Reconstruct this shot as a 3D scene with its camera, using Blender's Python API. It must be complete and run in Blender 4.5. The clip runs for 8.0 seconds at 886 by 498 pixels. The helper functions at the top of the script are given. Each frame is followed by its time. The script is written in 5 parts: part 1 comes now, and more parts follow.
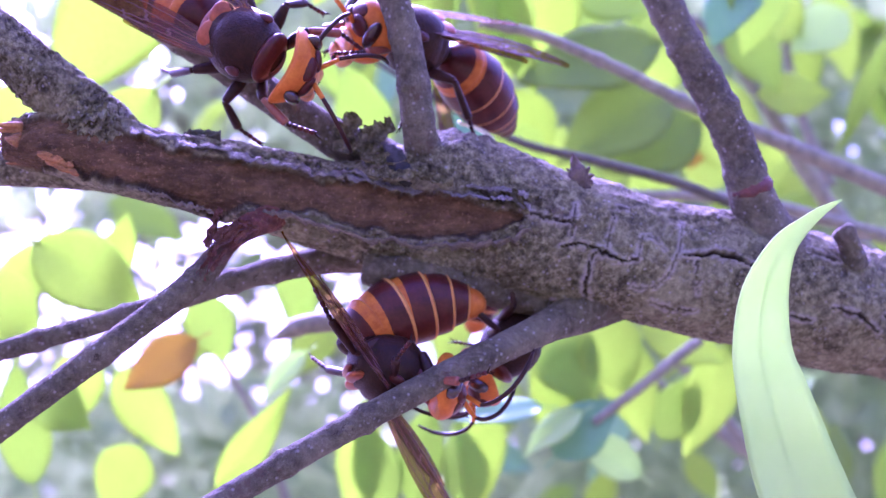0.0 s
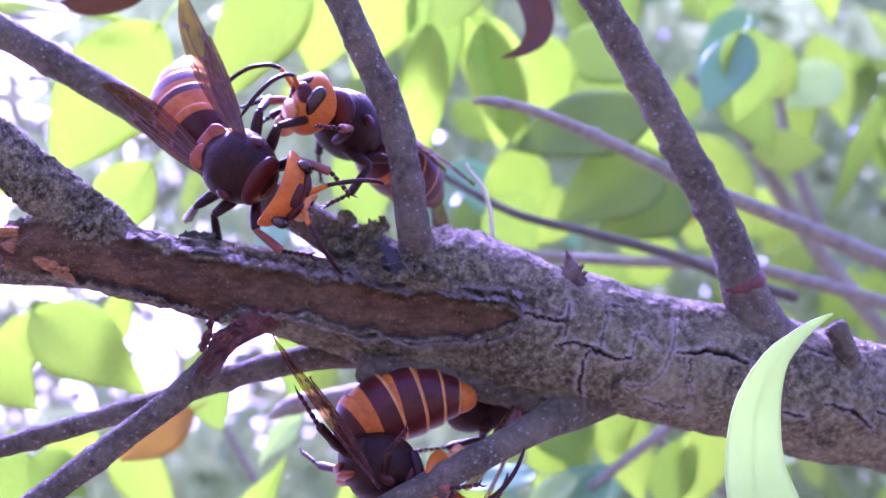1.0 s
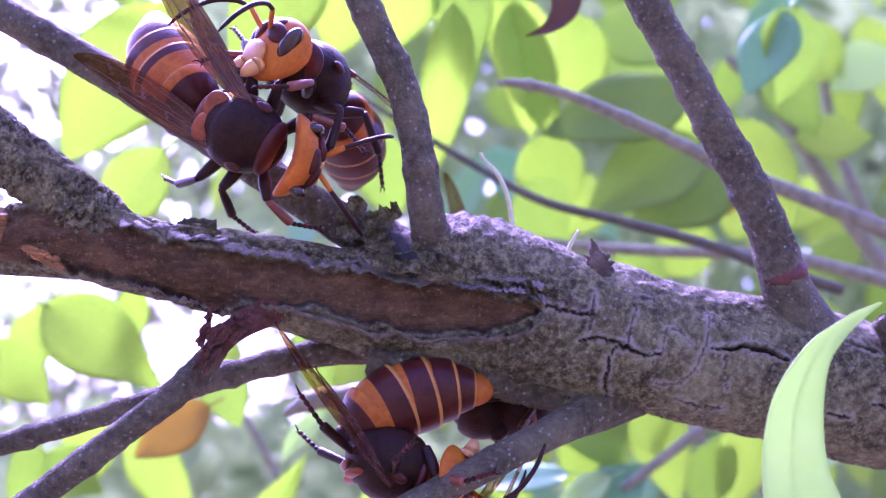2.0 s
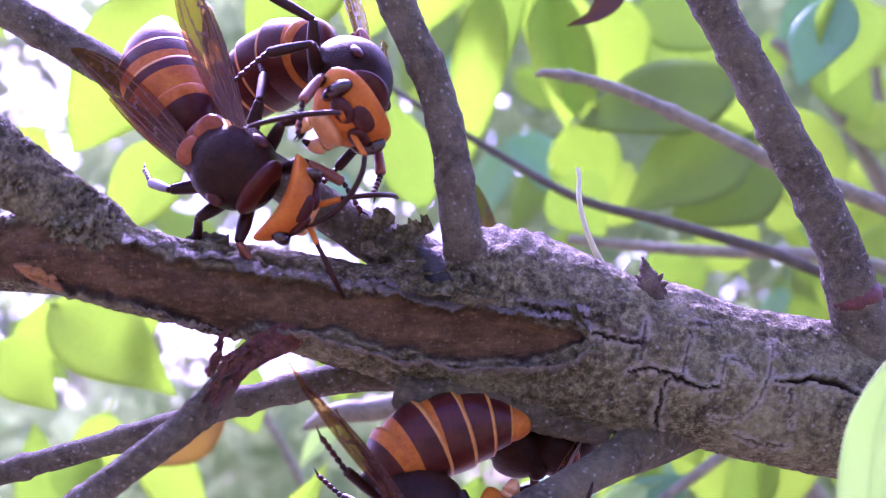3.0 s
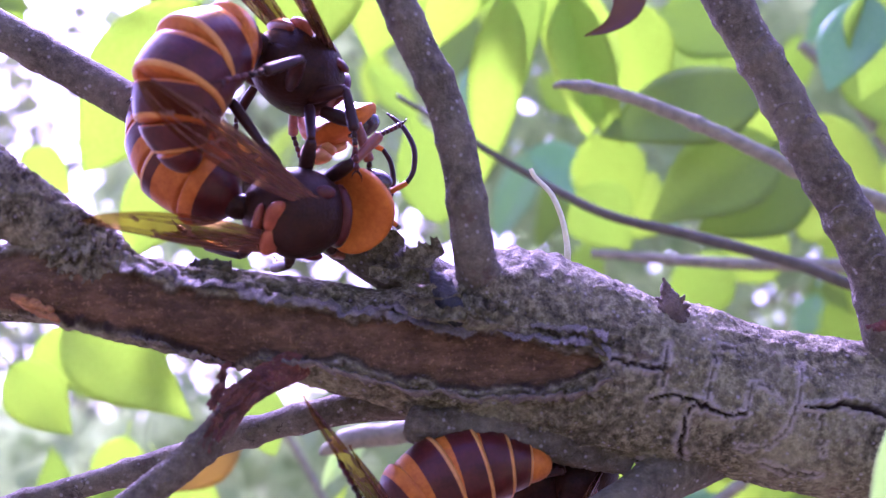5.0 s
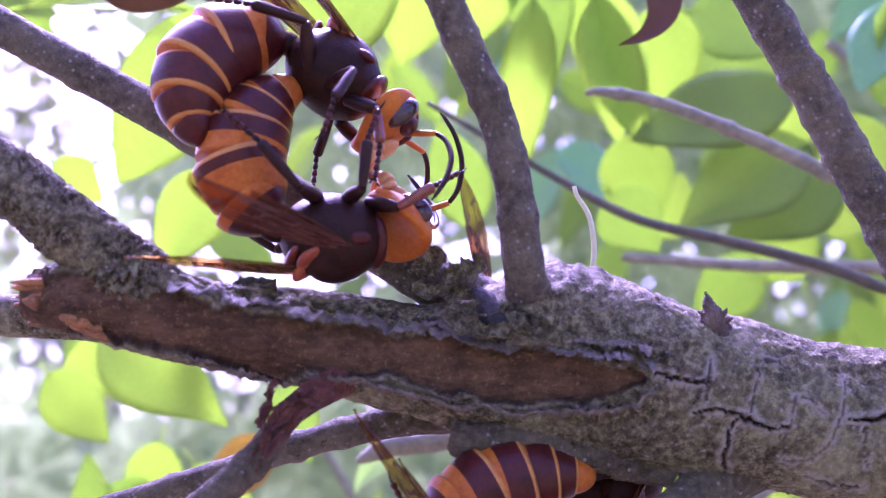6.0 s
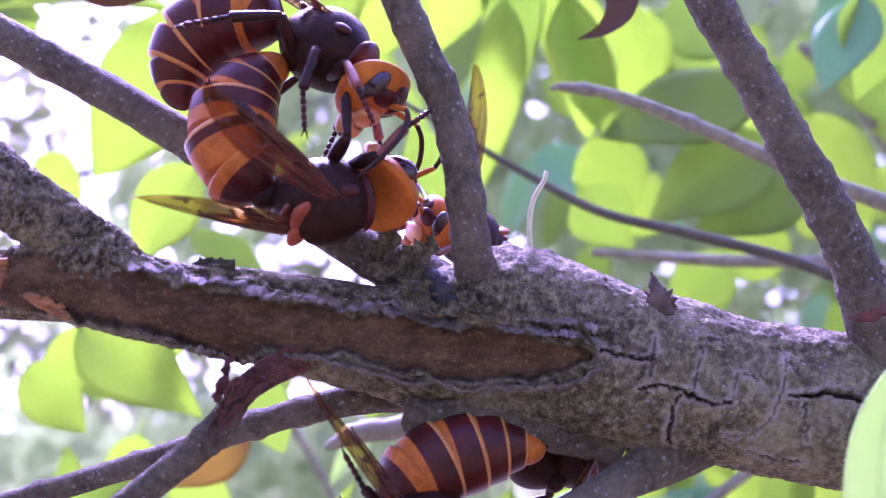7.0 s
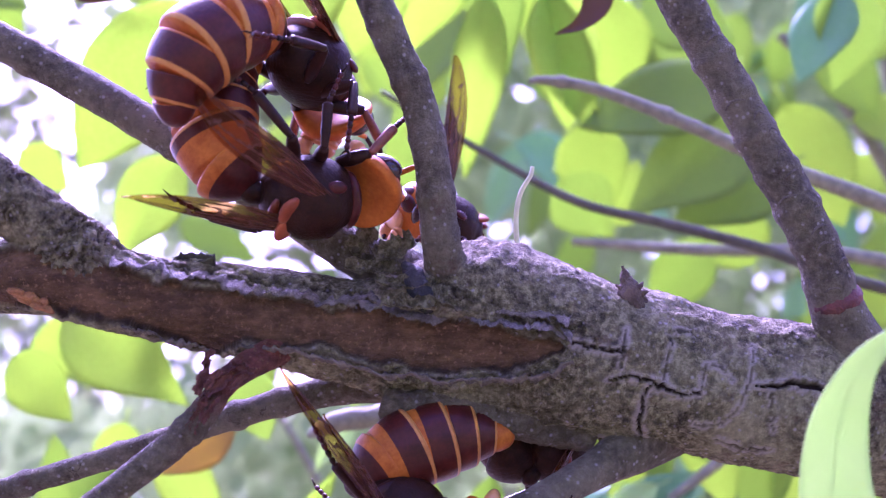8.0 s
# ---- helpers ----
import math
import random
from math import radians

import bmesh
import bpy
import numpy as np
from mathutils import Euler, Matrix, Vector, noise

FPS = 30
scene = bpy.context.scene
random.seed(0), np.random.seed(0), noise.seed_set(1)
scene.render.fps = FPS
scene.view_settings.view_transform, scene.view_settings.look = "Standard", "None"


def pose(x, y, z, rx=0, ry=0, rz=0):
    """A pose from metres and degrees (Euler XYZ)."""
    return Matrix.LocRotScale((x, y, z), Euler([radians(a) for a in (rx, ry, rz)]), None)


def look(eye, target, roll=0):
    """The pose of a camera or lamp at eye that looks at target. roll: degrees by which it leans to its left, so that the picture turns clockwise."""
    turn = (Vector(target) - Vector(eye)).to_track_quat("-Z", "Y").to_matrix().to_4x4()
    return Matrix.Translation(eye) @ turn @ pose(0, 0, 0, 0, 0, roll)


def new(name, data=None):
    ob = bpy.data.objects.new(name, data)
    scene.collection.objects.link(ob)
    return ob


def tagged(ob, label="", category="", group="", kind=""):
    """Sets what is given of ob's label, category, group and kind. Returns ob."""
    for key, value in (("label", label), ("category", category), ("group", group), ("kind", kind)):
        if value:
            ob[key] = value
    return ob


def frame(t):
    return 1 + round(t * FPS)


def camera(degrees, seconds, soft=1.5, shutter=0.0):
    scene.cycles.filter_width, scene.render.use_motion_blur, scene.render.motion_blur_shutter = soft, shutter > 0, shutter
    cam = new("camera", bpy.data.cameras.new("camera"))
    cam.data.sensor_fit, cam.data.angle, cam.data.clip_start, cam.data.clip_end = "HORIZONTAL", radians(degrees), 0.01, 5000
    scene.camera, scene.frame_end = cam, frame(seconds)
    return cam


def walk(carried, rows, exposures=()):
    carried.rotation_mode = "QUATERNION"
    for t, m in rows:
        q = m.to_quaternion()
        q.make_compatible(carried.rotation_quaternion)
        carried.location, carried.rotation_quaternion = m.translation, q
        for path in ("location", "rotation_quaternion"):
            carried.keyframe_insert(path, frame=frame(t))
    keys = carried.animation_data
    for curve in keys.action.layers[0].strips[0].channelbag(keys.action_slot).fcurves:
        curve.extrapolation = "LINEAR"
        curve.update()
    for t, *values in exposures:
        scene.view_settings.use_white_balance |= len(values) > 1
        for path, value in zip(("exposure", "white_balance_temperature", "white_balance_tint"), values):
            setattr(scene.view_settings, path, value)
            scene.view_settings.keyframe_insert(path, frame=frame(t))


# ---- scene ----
cam = camera(42.0, 8.0, soft=1.2)
EYE, TILT = 1.6, 14.0                   # height of the first eye, degrees by which it looks up
BASE = pose(0, 0, EYE, TILT, 0, 0)      # all places below: millimetres right, ahead and up from the first eye
MM = 0.001
GRADE = [(0.0, 2.82, 4780, 108), (1.5, 2.6, 4800, 104), (3.5, 2.58, 4970, 97), (8.0, 2.52, 4940, 97)]   # seconds, stops, kelvin, tint
CAMERA_ROWS = [
    (0.0, 0.00, -0.00, 0.00, 90.00, 0.00, 0.00),
    (0.5, 0.43, -0.41, 6.38, 90.13, -0.03, -0.25),
    (1.0, 0.57, -1.06, 13.77, 90.87, 0.07, -0.12),
    (1.5, 1.26, 4.51, 15.62, 90.61, 0.14, 0.71),
    (2.0, 4.72, 11.84, 13.23, 90.51, 0.10, 1.95),
    (2.2, 2.10, 16.70, 18.48, 90.17, -0.02, 2.63),
    (3.5, 2.40, 33.95, 20.24, 88.81, -0.41, 3.06),
    (4.0, 4.33, 36.80, 21.15, 88.85, -0.27, 3.11),
    (4.5, 4.51, 37.68, 19.59, 88.57, -0.31, 3.25),
    (4.7, 4.59, 36.04, 20.77, 89.48, -0.17, 4.11),
    (5.8, 3.11, 36.18, 25.81, 88.63, 0.98, 4.93),
    (6.0, 1.07, 34.75, 26.08, 88.94, 0.96, 5.38),
    (6.5, 6.90, 32.45, 23.01, 88.97, 0.99, 5.41),
    (7.0, 7.74, 30.13, 21.74, 89.54, 0.96, 5.26),
    (7.5, 8.66, 28.90, 25.08, 89.34, 0.99, 4.73),
    (8.0, 10.14, 26.66, 23.47, 88.68, 1.04, 4.76),
]


def placed(x, y, z, rx=0, ry=0, rz=0):
    return BASE @ pose(x * MM, y * MM, z * MM, rx, ry, rz)


walk(cam, [(r[0], placed(*r[1:])) for r in CAMERA_ROWS], exposures=GRADE)
cam.data.dof.use_dof = True
cam.data.dof.focus_distance = 0.172
cam.data.dof.aperture_fstop = 20.0

# ---- light: bright hazy sky seen from under a tree, sun high and ahead ----
world = bpy.data.worlds.new("sky")
scene.world = world
world.use_nodes = True
wn = world.node_tree.nodes
sky = wn.new("ShaderNodeTexSky")
sky.sky_type, sky.sun_disc = "NISHITA", False
sky.sun_elevation, sky.sun_rotation = radians(52), radians(-20)
sky.air_density, sky.dust_density, sky.ozone_density = 1.0, 6.0, 0.6
wn["Background"].inputs["Strength"].default_value = 0.11
world.node_tree.links.new(sky.outputs[0], wn["Background"].inputs["Color"])
sun = new("sun", bpy.data.lights.new("sun", "SUN"))
sun.data.energy, sun.data.angle, sun.data.color = 2.3, radians(22), (1.0, 0.98, 0.94)
sun.matrix_world = look((-0.34 * 5, 0.94 * 5, 1.28 * 5 + 1.6), (0, 0, 1.6))


# ---- materials ----
def material(name):
    m = bpy.data.materials.new(name)
    m.use_nodes = True
    return m, m.node_tree.nodes, m.node_tree.links, m.node_tree.nodes["Principled BSDF"]


def ramp(nodes, links, source, stops):
    r = nodes.new("ShaderNodeValToRGB")
    while len(r.color_ramp.elements) < len(stops):
        r.color_ramp.elements.new(0.5)
    for e, (at, c) in zip(r.color_ramp.elements, stops):
        e.position, e.color = at, (*c, 1)
    links.new(source, r.inputs[0])
    return r.outputs[0]


def grain(nodes, links, scale, detail=4.0, rough=0.6, stretch=(1, 1, 1), warp=0.0):
    co, mp, nz = nodes.new("ShaderNodeTexCoord"), nodes.new("ShaderNodeMapping"), nodes.new("ShaderNodeTexNoise")
    mp.inputs["Scale"].default_value = stretch
    links.new(co.outputs["Object"], mp.inputs[0])
    links.new(mp.outputs[0], nz.inputs["Vector"])
    nz.inputs["Scale"].default_value, nz.inputs["Detail"].default_value = scale, detail
    nz.inputs["Roughness"].default_value, nz.inputs["Distortion"].default_value = rough, warp
    return nz.outputs[0]


def mix(nodes, links, fac, a, b, kind="MIX"):
    n = nodes.new("ShaderNodeMix")
    n.data_type, n.blend_type = "RGBA", kind
    for i, v in ((0, fac), (6, a), (7, b)):
        if isinstance(v, (int, float)):
            n.inputs[i].default_value = v
        elif isinstance(v, tuple):
            n.inputs[i].default_value = (*v, 1)
        else:
            links.new(v, n.inputs[i])
    return n.outputs[2]


def bump(nodes, links, bsdf, height, strength, distance):
    b = nodes.new("ShaderNodeBump")
    b.inputs["Strength"].default_value, b.inputs["Distance"].default_value = strength, distance
    links.new(height, b.inputs["Height"])
    links.new(b.outputs[0], bsdf.inputs["Normal"])
    return b


def plain(name, dark, light, scale, rough=0.5, relief=0.3, depth=0.0002, stretch=(1, 1, 1), coat=0.0, vary=0.0, shine=0.5):
    m, nodes, links, bsdf = material(name)
    g = grain(nodes, links, scale, stretch=stretch)
    fine = grain(nodes, links, scale * 6, 3.0)
    c = ramp(nodes, links, g, [(0.3, dark), (0.7, light)])
    c = mix(nodes, links, 0.3, c, ramp(nodes, links, fine, [(0.35, dark), (0.65, light)]))
    if vary:
        info = nodes.new("ShaderNodeObjectInfo")
        c = mix(nodes, links, vary, c, ramp(nodes, links, info.outputs["Random"], [(0.0, dark), (1.0, light)]))
    links.new(c, bsdf.inputs["Base Color"])
    bsdf.inputs["Roughness"].default_value = rough
    bsdf.inputs["Coat Weight"].default_value = coat
    bsdf.inputs["Specular IOR Level"].default_value = shine
    bump(nodes, links, bsdf, fine, relief, depth)
    return m


def bark_material(name, deep, mid, pale, wood_dark, wood_light, weave=(1.8, 0.6, 0.22), patchy=0.45, spread=0.13):
    """Grey bark with cross wrinkles, fine cracks, specks and lichen; bare wood where 'wound' says so, inner bark and
    painted shade in the crack mask, pale torn edges and lit wrinkle crests in 'rim'.
    """
    m, nodes, links, bsdf = material(name)
    big = grain(nodes, links, 90, 5.0, 0.65, warp=0.6)
    small = grain(nodes, links, 760, 6.0, 0.74)
    streak = grain(nodes, links, 700, 4.0, 0.65, stretch=weave, warp=0.8)
    fine = grain(nodes, links, 2600, 3.0, 0.6)
    c = ramp(nodes, links, small, [(0.5 - spread, deep), (0.5, mid), (0.5 + spread, pale)])
    c = mix(nodes, links, 0.08, c, ramp(nodes, links, streak, [(0.36, deep), (0.5, mid), (0.64, pale)]))
    c = mix(nodes, links, ramp(nodes, links, big, [(0.44, (0, 0, 0)), (0.66, (0.5, 0.5, 0.5))]), c, tuple(v * 1.2 for v in pale))
    c = mix(nodes, links, ramp(nodes, links, grain(nodes, links, 160, 4.0, 0.7), [(0.56, (0, 0, 0)), (0.7, (0.4, 0.4, 0.4))]), c, (0.20, 0.19, 0.09))
    c = mix(nodes, links, ramp(nodes, links, grain(nodes, links, 210, 5.0, 0.75), [(0.58, (0, 0, 0)), (0.68, (0.5, 0.5, 0.5))]), c, (0.14, 0.06, 0.045))
    co, vo, web = nodes.new("ShaderNodeTexCoord"), nodes.new("ShaderNodeTexVoronoi"), nodes.new("ShaderNodeTexVoronoi")
    vo.inputs["Scale"].default_value, vo.inputs["Randomness"].default_value = 760, 1.0
    links.new(co.outputs["Object"], vo.inputs["Vector"])
    specks = mix(nodes, links, 1.0, ramp(nodes, links, vo.outputs["Distance"], [(0.12, (0.85, 0.85, 0.85)), (0.27, (0, 0, 0))]), ramp(nodes, links, grain(nodes, links, 300, 3.0), [(patchy, (0, 0, 0)), (patchy + 0.12, (1, 1, 1))]), "MULTIPLY")
    c = mix(nodes, links, specks, c, (0.50, 0.45, 0.42))
    # a net of hair cracks, broken up
    bent = nodes.new("ShaderNodeVectorMath")
    bent.operation = "MULTIPLY_ADD"
    nz = nodes.new("ShaderNodeTexNoise")
    nz.inputs["Scale"].default_value, nz.inputs["Detail"].default_value = 420, 4.0
    links.new(co.outputs["Object"], nz.inputs["Vector"])
    links.new(nz.outputs["Color"], bent.inputs[0])
    bent.inputs[1].default_value = (0.006, 0.006, 0.006)
    links.new(co.outputs["Object"], bent.inputs[2])
    web.feature = "DISTANCE_TO_EDGE"
    web.inputs["Scale"].default_value = 230
    links.new(bent.outputs[0], web.inputs["Vector"])
    hair = mix(nodes, links, 1.0, ramp(nodes, links, web.outputs["Distance"], [(0.012, (1, 1, 1)), (0.035, (0, 0, 0))]), ramp(nodes, links, grain(nodes, links, 150, 3.0), [(0.58, (0, 0, 0)), (0.65, (0.6, 0.6, 0.6))]), "MULTIPLY")
    c = mix(nodes, links, hair, c, (0.03, 0.016, 0.016))
    wound, crack_shade, rim = nodes.new("ShaderNodeAttribute"), nodes.new("ShaderNodeAttribute"), nodes.new("ShaderNodeAttribute")
    wound.attribute_name, crack_shade.attribute_name, rim.attribute_name = "wound", "crack_shade", "rim"
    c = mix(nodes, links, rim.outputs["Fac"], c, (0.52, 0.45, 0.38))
    w = ramp(nodes, links, grain(nodes, links, 420, 6.0, 0.72, stretch=(0.35, 1, 1)), [(0.3, wood_dark), (0.52, wood_light), (0.74, tuple(v * 1.7 for v in wood_light))])
    w = mix(nodes, links, ramp(nodes, links, grain(nodes, links, 1500, 3.0, 0.6), [(0.58, (0, 0, 0)), (0.67, (0.75, 0.75, 0.75))]), w, (0.44, 0.25, 0.11))
    w = mix(nodes, links, ramp(nodes, links, grain(nodes, links, 260, 6.0, 0.75, stretch=(0.6, 1, 1)), [(0.40, (0.55, 0.55, 0.55)), (0.52, (0, 0, 0))]), w, wood_dark)
    c = mix(nodes, links, wound.outputs["Fac"], c, w)
    c = mix(nodes, links, crack_shade.outputs["Fac"], c, (0.032, 0.014, 0.012))
    links.new(c, bsdf.inputs["Base Color"])
    bsdf.inputs["Roughness"].default_value = 0.78
    bsdf.inputs["Specular IOR Level"].default_value = 0.35
    height = fine
    for source, amount in ((small, 2.2), (streak, 0.8), (hair, -1.2)):
        add = nodes.new("ShaderNodeMath")
        add.operation = "MULTIPLY_ADD"
        add.inputs[1].default_value = amount
        links.new(source, add.inputs[0])
        links.new(height, add.inputs[2])
        height = add.outputs[0]
    bump(nodes, links, bsdf, height, 1.0, 0.001)
    return m


def leaf_material(name, dark, light, spot, clear=0.55, gloss=0.38, glow=(0.55, 0.77, 0.10)):
    """A leaf blade: waxy above, letting light through, with side veins and a few blemishes."""
    m, nodes, links, bsdf = material(name)
    info = nodes.new("ShaderNodeObjectInfo")
    island = nodes.new("ShaderNodeNewGeometry")
    add = nodes.new("ShaderNodeMath")
    add.operation = "ADD"
    links.new(info.outputs["Random"], add.inputs[0])
    links.new(island.outputs["Random Per Island"], add.inputs[1])
    half = nodes.new("ShaderNodeMath")
    half.operation = "FRACT"
    links.new(add.outputs[0], half.inputs[0])
    c = ramp(nodes, links, half.outputs[0], [(0.0, dark), (1.0, light)])
    c = mix(nodes, links, 0.5, c, ramp(nodes, links, grain(nodes, links, 60, 4.0), [(0.35, dark), (0.65, light)]))
    c = mix(nodes, links, ramp(nodes, links, grain(nodes, links, 110, 5.0, 0.7), [(0.67, (0, 0, 0)), (0.73, (0.85, 0.85, 0.85))]), c, spot)
    links.new(c, bsdf.inputs["Base Color"])
    bsdf.inputs["Roughness"].default_value = gloss
    bsdf.inputs["Specular IOR Level"].default_value = 0.28
    wave = nodes.new("ShaderNodeTexWave")
    wave.bands_direction = "DIAGONAL"
    wave.inputs["Scale"].default_value, wave.inputs["Distortion"].default_value = 110, 2.0
    bump(nodes, links, bsdf, wave.outputs[1], 0.12, 0.0003)
    tr, mx, out = nodes.new("ShaderNodeBsdfTranslucent"), nodes.new("ShaderNodeMixShader"), nodes["Material Output"]
    links.new(mix(nodes, links, 0.35, c, glow, "MIX"), tr.inputs["Color"])
    mx.inputs[0].default_value = clear
    links.new(bsdf.outputs[0], mx.inputs[1])
    links.new(tr.outputs[0], mx.inputs[2])
    links.new(mx.outputs[0], out.inputs[0])
    return m


def wing_material():
    """Smoky purple-brown membrane, clearer and more amber towards its tip."""
    m, nodes, links, bsdf = material("wing_membrane")
    co, sep, far = nodes.new("ShaderNodeTexCoord"), nodes.new("ShaderNodeSeparateXYZ"), nodes.new("ShaderNodeMapRange")
    links.new(co.outputs["Object"], sep.inputs[0])
    links.new(sep.outputs[1], far.inputs[0])
    far.inputs[1].default_value, far.inputs[2].default_value, far.inputs[3].default_value, far.inputs[4].default_value = -0.004, -0.022, 0.50, 0.93
    c = ramp(nodes, links, grain(nodes, links, 200, 3.0), [(0.25, (0.12, 0.045, 0.04)), (0.75, (0.20, 0.085, 0.065))])
    links.new(c, bsdf.inputs["Base Color"])
    bsdf.inputs["Roughness"].default_value = 0.25
    clear, mx, out = nodes.new("ShaderNodeBsdfTransparent"), nodes.new("ShaderNodeMixShader"), nodes["Material Output"]
    clear.inputs[0].default_value = (0.80, 0.62, 0.30, 1)
    links.new(far.outputs[0], mx.inputs[0])
    links.new(bsdf.outputs[0], mx.inputs[1])
    links.new(clear.outputs[0], mx.inputs[2])
    links.new(mx.outputs[0], out.inputs[0])
    bump(nodes, links, bsdf, grain(nodes, links, 300, 2.0), 0.1, 0.0001)
    return m


BARK = bark_material("bark", (0.037, 0.029, 0.015), (0.198, 0.174, 0.086), (0.48, 0.44, 0.245), (0.07, 0.034, 0.017), (0.22, 0.122, 0.055))
TWIG = bark_material("twig_bark", (0.048, 0.039, 0.025), (0.154, 0.130, 0.080), (0.34, 0.30, 0.195), (0.07, 0.018, 0.016), (0.27, 0.09, 0.06), (0.55, 0.7, 1.2), 0.42, 0.24)
FLAKE = plain("bark_flake", (0.06, 0.046, 0.034), (0.30, 0.255, 0.195), 700, 0.8, 1.0, 0.0006)
RAW_WOOD = plain("torn_wood", (0.12, 0.042, 0.012), (0.50, 0.22, 0.06), 420, 0.75, 0.8, 0.0006, (0.25, 1, 1))
RED_BARK = plain("peeled_red_bark", (0.075, 0.022, 0.018), (0.28, 0.11, 0.075), 500, 0.7, 0.8, 0.0006)
COLLAR = plain("red_collar", (0.05, 0.018, 0.016), (0.20, 0.05, 0.035), 500, 0.6, 0.7, 0.0004)
BUD = plain("dry_bud_scales", (0.05, 0.03, 0.022), (0.19, 0.135, 0.10), 500, 0.8, 0.8, 0.0006)
NEAR_BLACK = plain("near_black_lump", (0.012, 0.012, 0.014), (0.06, 0.055, 0.06), 500, 0.6, 0.9, 0.0006)
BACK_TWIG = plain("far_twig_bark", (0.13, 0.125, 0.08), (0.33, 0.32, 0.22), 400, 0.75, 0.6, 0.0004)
DARK_TWIG = plain("dark_twig_bark", (0.05, 0.05, 0.03), (0.12, 0.11, 0.07), 400, 0.7, 0.6, 0.0004)
LEAF = leaf_material("leaf_green", (0.24, 0.39, 0.045), (0.39, 0.56, 0.10), (0.38, 0.20, 0.03), 0.62)
LEAF_DEEP = leaf_material("leaf_deep_green", (0.17, 0.28, 0.045), (0.27, 0.39, 0.07), (0.28, 0.20, 0.04), 0.5)
LEAF_LIME = leaf_material("leaf_lime", (0.34, 0.49, 0.045), (0.49, 0.65, 0.10), (0.62, 0.34, 0.03), 0.66)
LEAF_PALE = leaf_material("leaf_pale_underside", (0.44, 0.66, 0.21), (0.59, 0.77, 0.33), (0.56, 0.72, 0.22), 0.5, 0.4, (0.60, 0.82, 0.28))
LEAF_BLUE = leaf_material("leaf_glossy_blue_green", (0.15, 0.38, 0.16), (0.34, 0.58, 0.32), (0.2, 0.3, 0.12), 0.35, 0.26, (0.4, 0.7, 0.3))
LEAF_RUST = leaf_material("leaf_rusty", (0.42, 0.19, 0.03), (0.55, 0.30, 0.06), (0.28, 0.10, 0.02), 0.5)
LEAF_BROWN = leaf_material("leaf_dead_brown", (0.10, 0.035, 0.02), (0.20, 0.08, 0.04), (0.06, 0.02, 0.015), 0.15)
LEAF_FAR = leaf_material("leaf_far", (0.18, 0.28, 0.10), (0.40, 0.54, 0.24), (0.45, 0.44, 0.40), 0.5, 0.4, (0.45, 0.64, 0.18))
TENDRIL = plain("pale_tendril", (0.50, 0.52, 0.30), (0.74, 0.74, 0.50), 600, 0.5, 0.3)
SOIL = plain("leaf_litter", (0.07, 0.055, 0.03), (0.20, 0.17, 0.08), 9, 0.9, 0.8, 0.02)
CHITIN = plain("dark_chitin", (0.009, 0.0035, 0.002), (0.042, 0.014, 0.007), 420, 0.42, 0.7, 0.00022, shine=0.15)
BROWN = plain("brown_chitin", (0.035, 0.006, 0.006), (0.10, 0.019, 0.012), 300, 0.32, 0.5, 0.00012, shine=0.25)
ORANGE = plain("orange_chitin", (0.38, 0.085, 0.003), (0.62, 0.190, 0.006), 260, 0.44, 0.35, 0.00012, shine=0.16)
BAND = plain("orange_band", (0.30, 0.065, 0.004), (0.58, 0.18, 0.010), 300, 0.40, 0.35, 0.00012, shine=0.2)
RIM = plain("yellow_rim", (0.40, 0.15, 0.025), (0.60, 0.27, 0.05), 300, 0.38, 0.25, 0.0001, shine=0.3)
FACE = plain("yellow_face", (0.55, 0.20, 0.05), (0.72, 0.36, 0.12), 260, 0.36, 0.25, 0.0001, coat=0.3)
EYE_BLACK = plain("eye_facets", (0.018, 0.006, 0.005), (0.05, 0.014, 0.01), 900, 0.22, 0.3, 0.00005, coat=0.5)
LEG_DARK = plain("leg_chitin", (0.008, 0.004, 0.004), (0.05, 0.016, 0.010), 340, 0.38, 0.4, 0.0001, shine=0.2)
SHIELD = plain("shield_chitin", (0.17, 0.035, 0.012), (0.40, 0.105, 0.035), 300, 0.34, 0.3, 0.0001, shine=0.3)
RUST = plain("rusty_chitin", (0.11, 0.025, 0.014), (0.32, 0.09, 0.04), 300, 0.34, 0.3, 0.0001, coat=0.1)
MEMBRANE = wing_material()
VEIN = plain("wing_vein", (0.07, 0.025, 0.015), (0.15, 0.06, 0.03), 400, 0.4)


# ---- geometry helpers (millimetres in, metres out) ----
def value_noise(p, seed=0):
    """Smooth random values, 0 to 1, at points p (n x 3)."""
    p = np.asarray(p, float) + 71.3
    i = np.floor(p).astype(np.int64)
    f = p - i
    f = f * f * (3 - 2 * f)
    total = np.zeros(len(p))
    for dx in (0, 1):
        for dy in (0, 1):
            for dz in (0, 1):
                h = ((i[:, 0] + dx) * 73856093) ^ ((i[:, 1] + dy) * 19349663) ^ ((i[:, 2] + dz) * 83492791) ^ (seed * 2654435761)
                h = (h ^ (h >> 13)) * 1274126177
                h = ((h ^ (h >> 16)) & 0xFFFFFF) / 0xFFFFFF
                wx = f[:, 0] if dx else 1 - f[:, 0]
                wy = f[:, 1] if dy else 1 - f[:, 1]
                wz = f[:, 2] if dz else 1 - f[:, 2]
                total += h * wx * wy * wz
    return total


def fbm(p, scale, seed=0, octaves=4):
    total, amp, norm = 0.0, 1.0, 0.0
    for k in range(octaves):
        total = total + amp * value_noise(np.asarray(p) * scale * 2**k, seed + k)
        norm += amp
        amp *= 0.55
    return total / norm


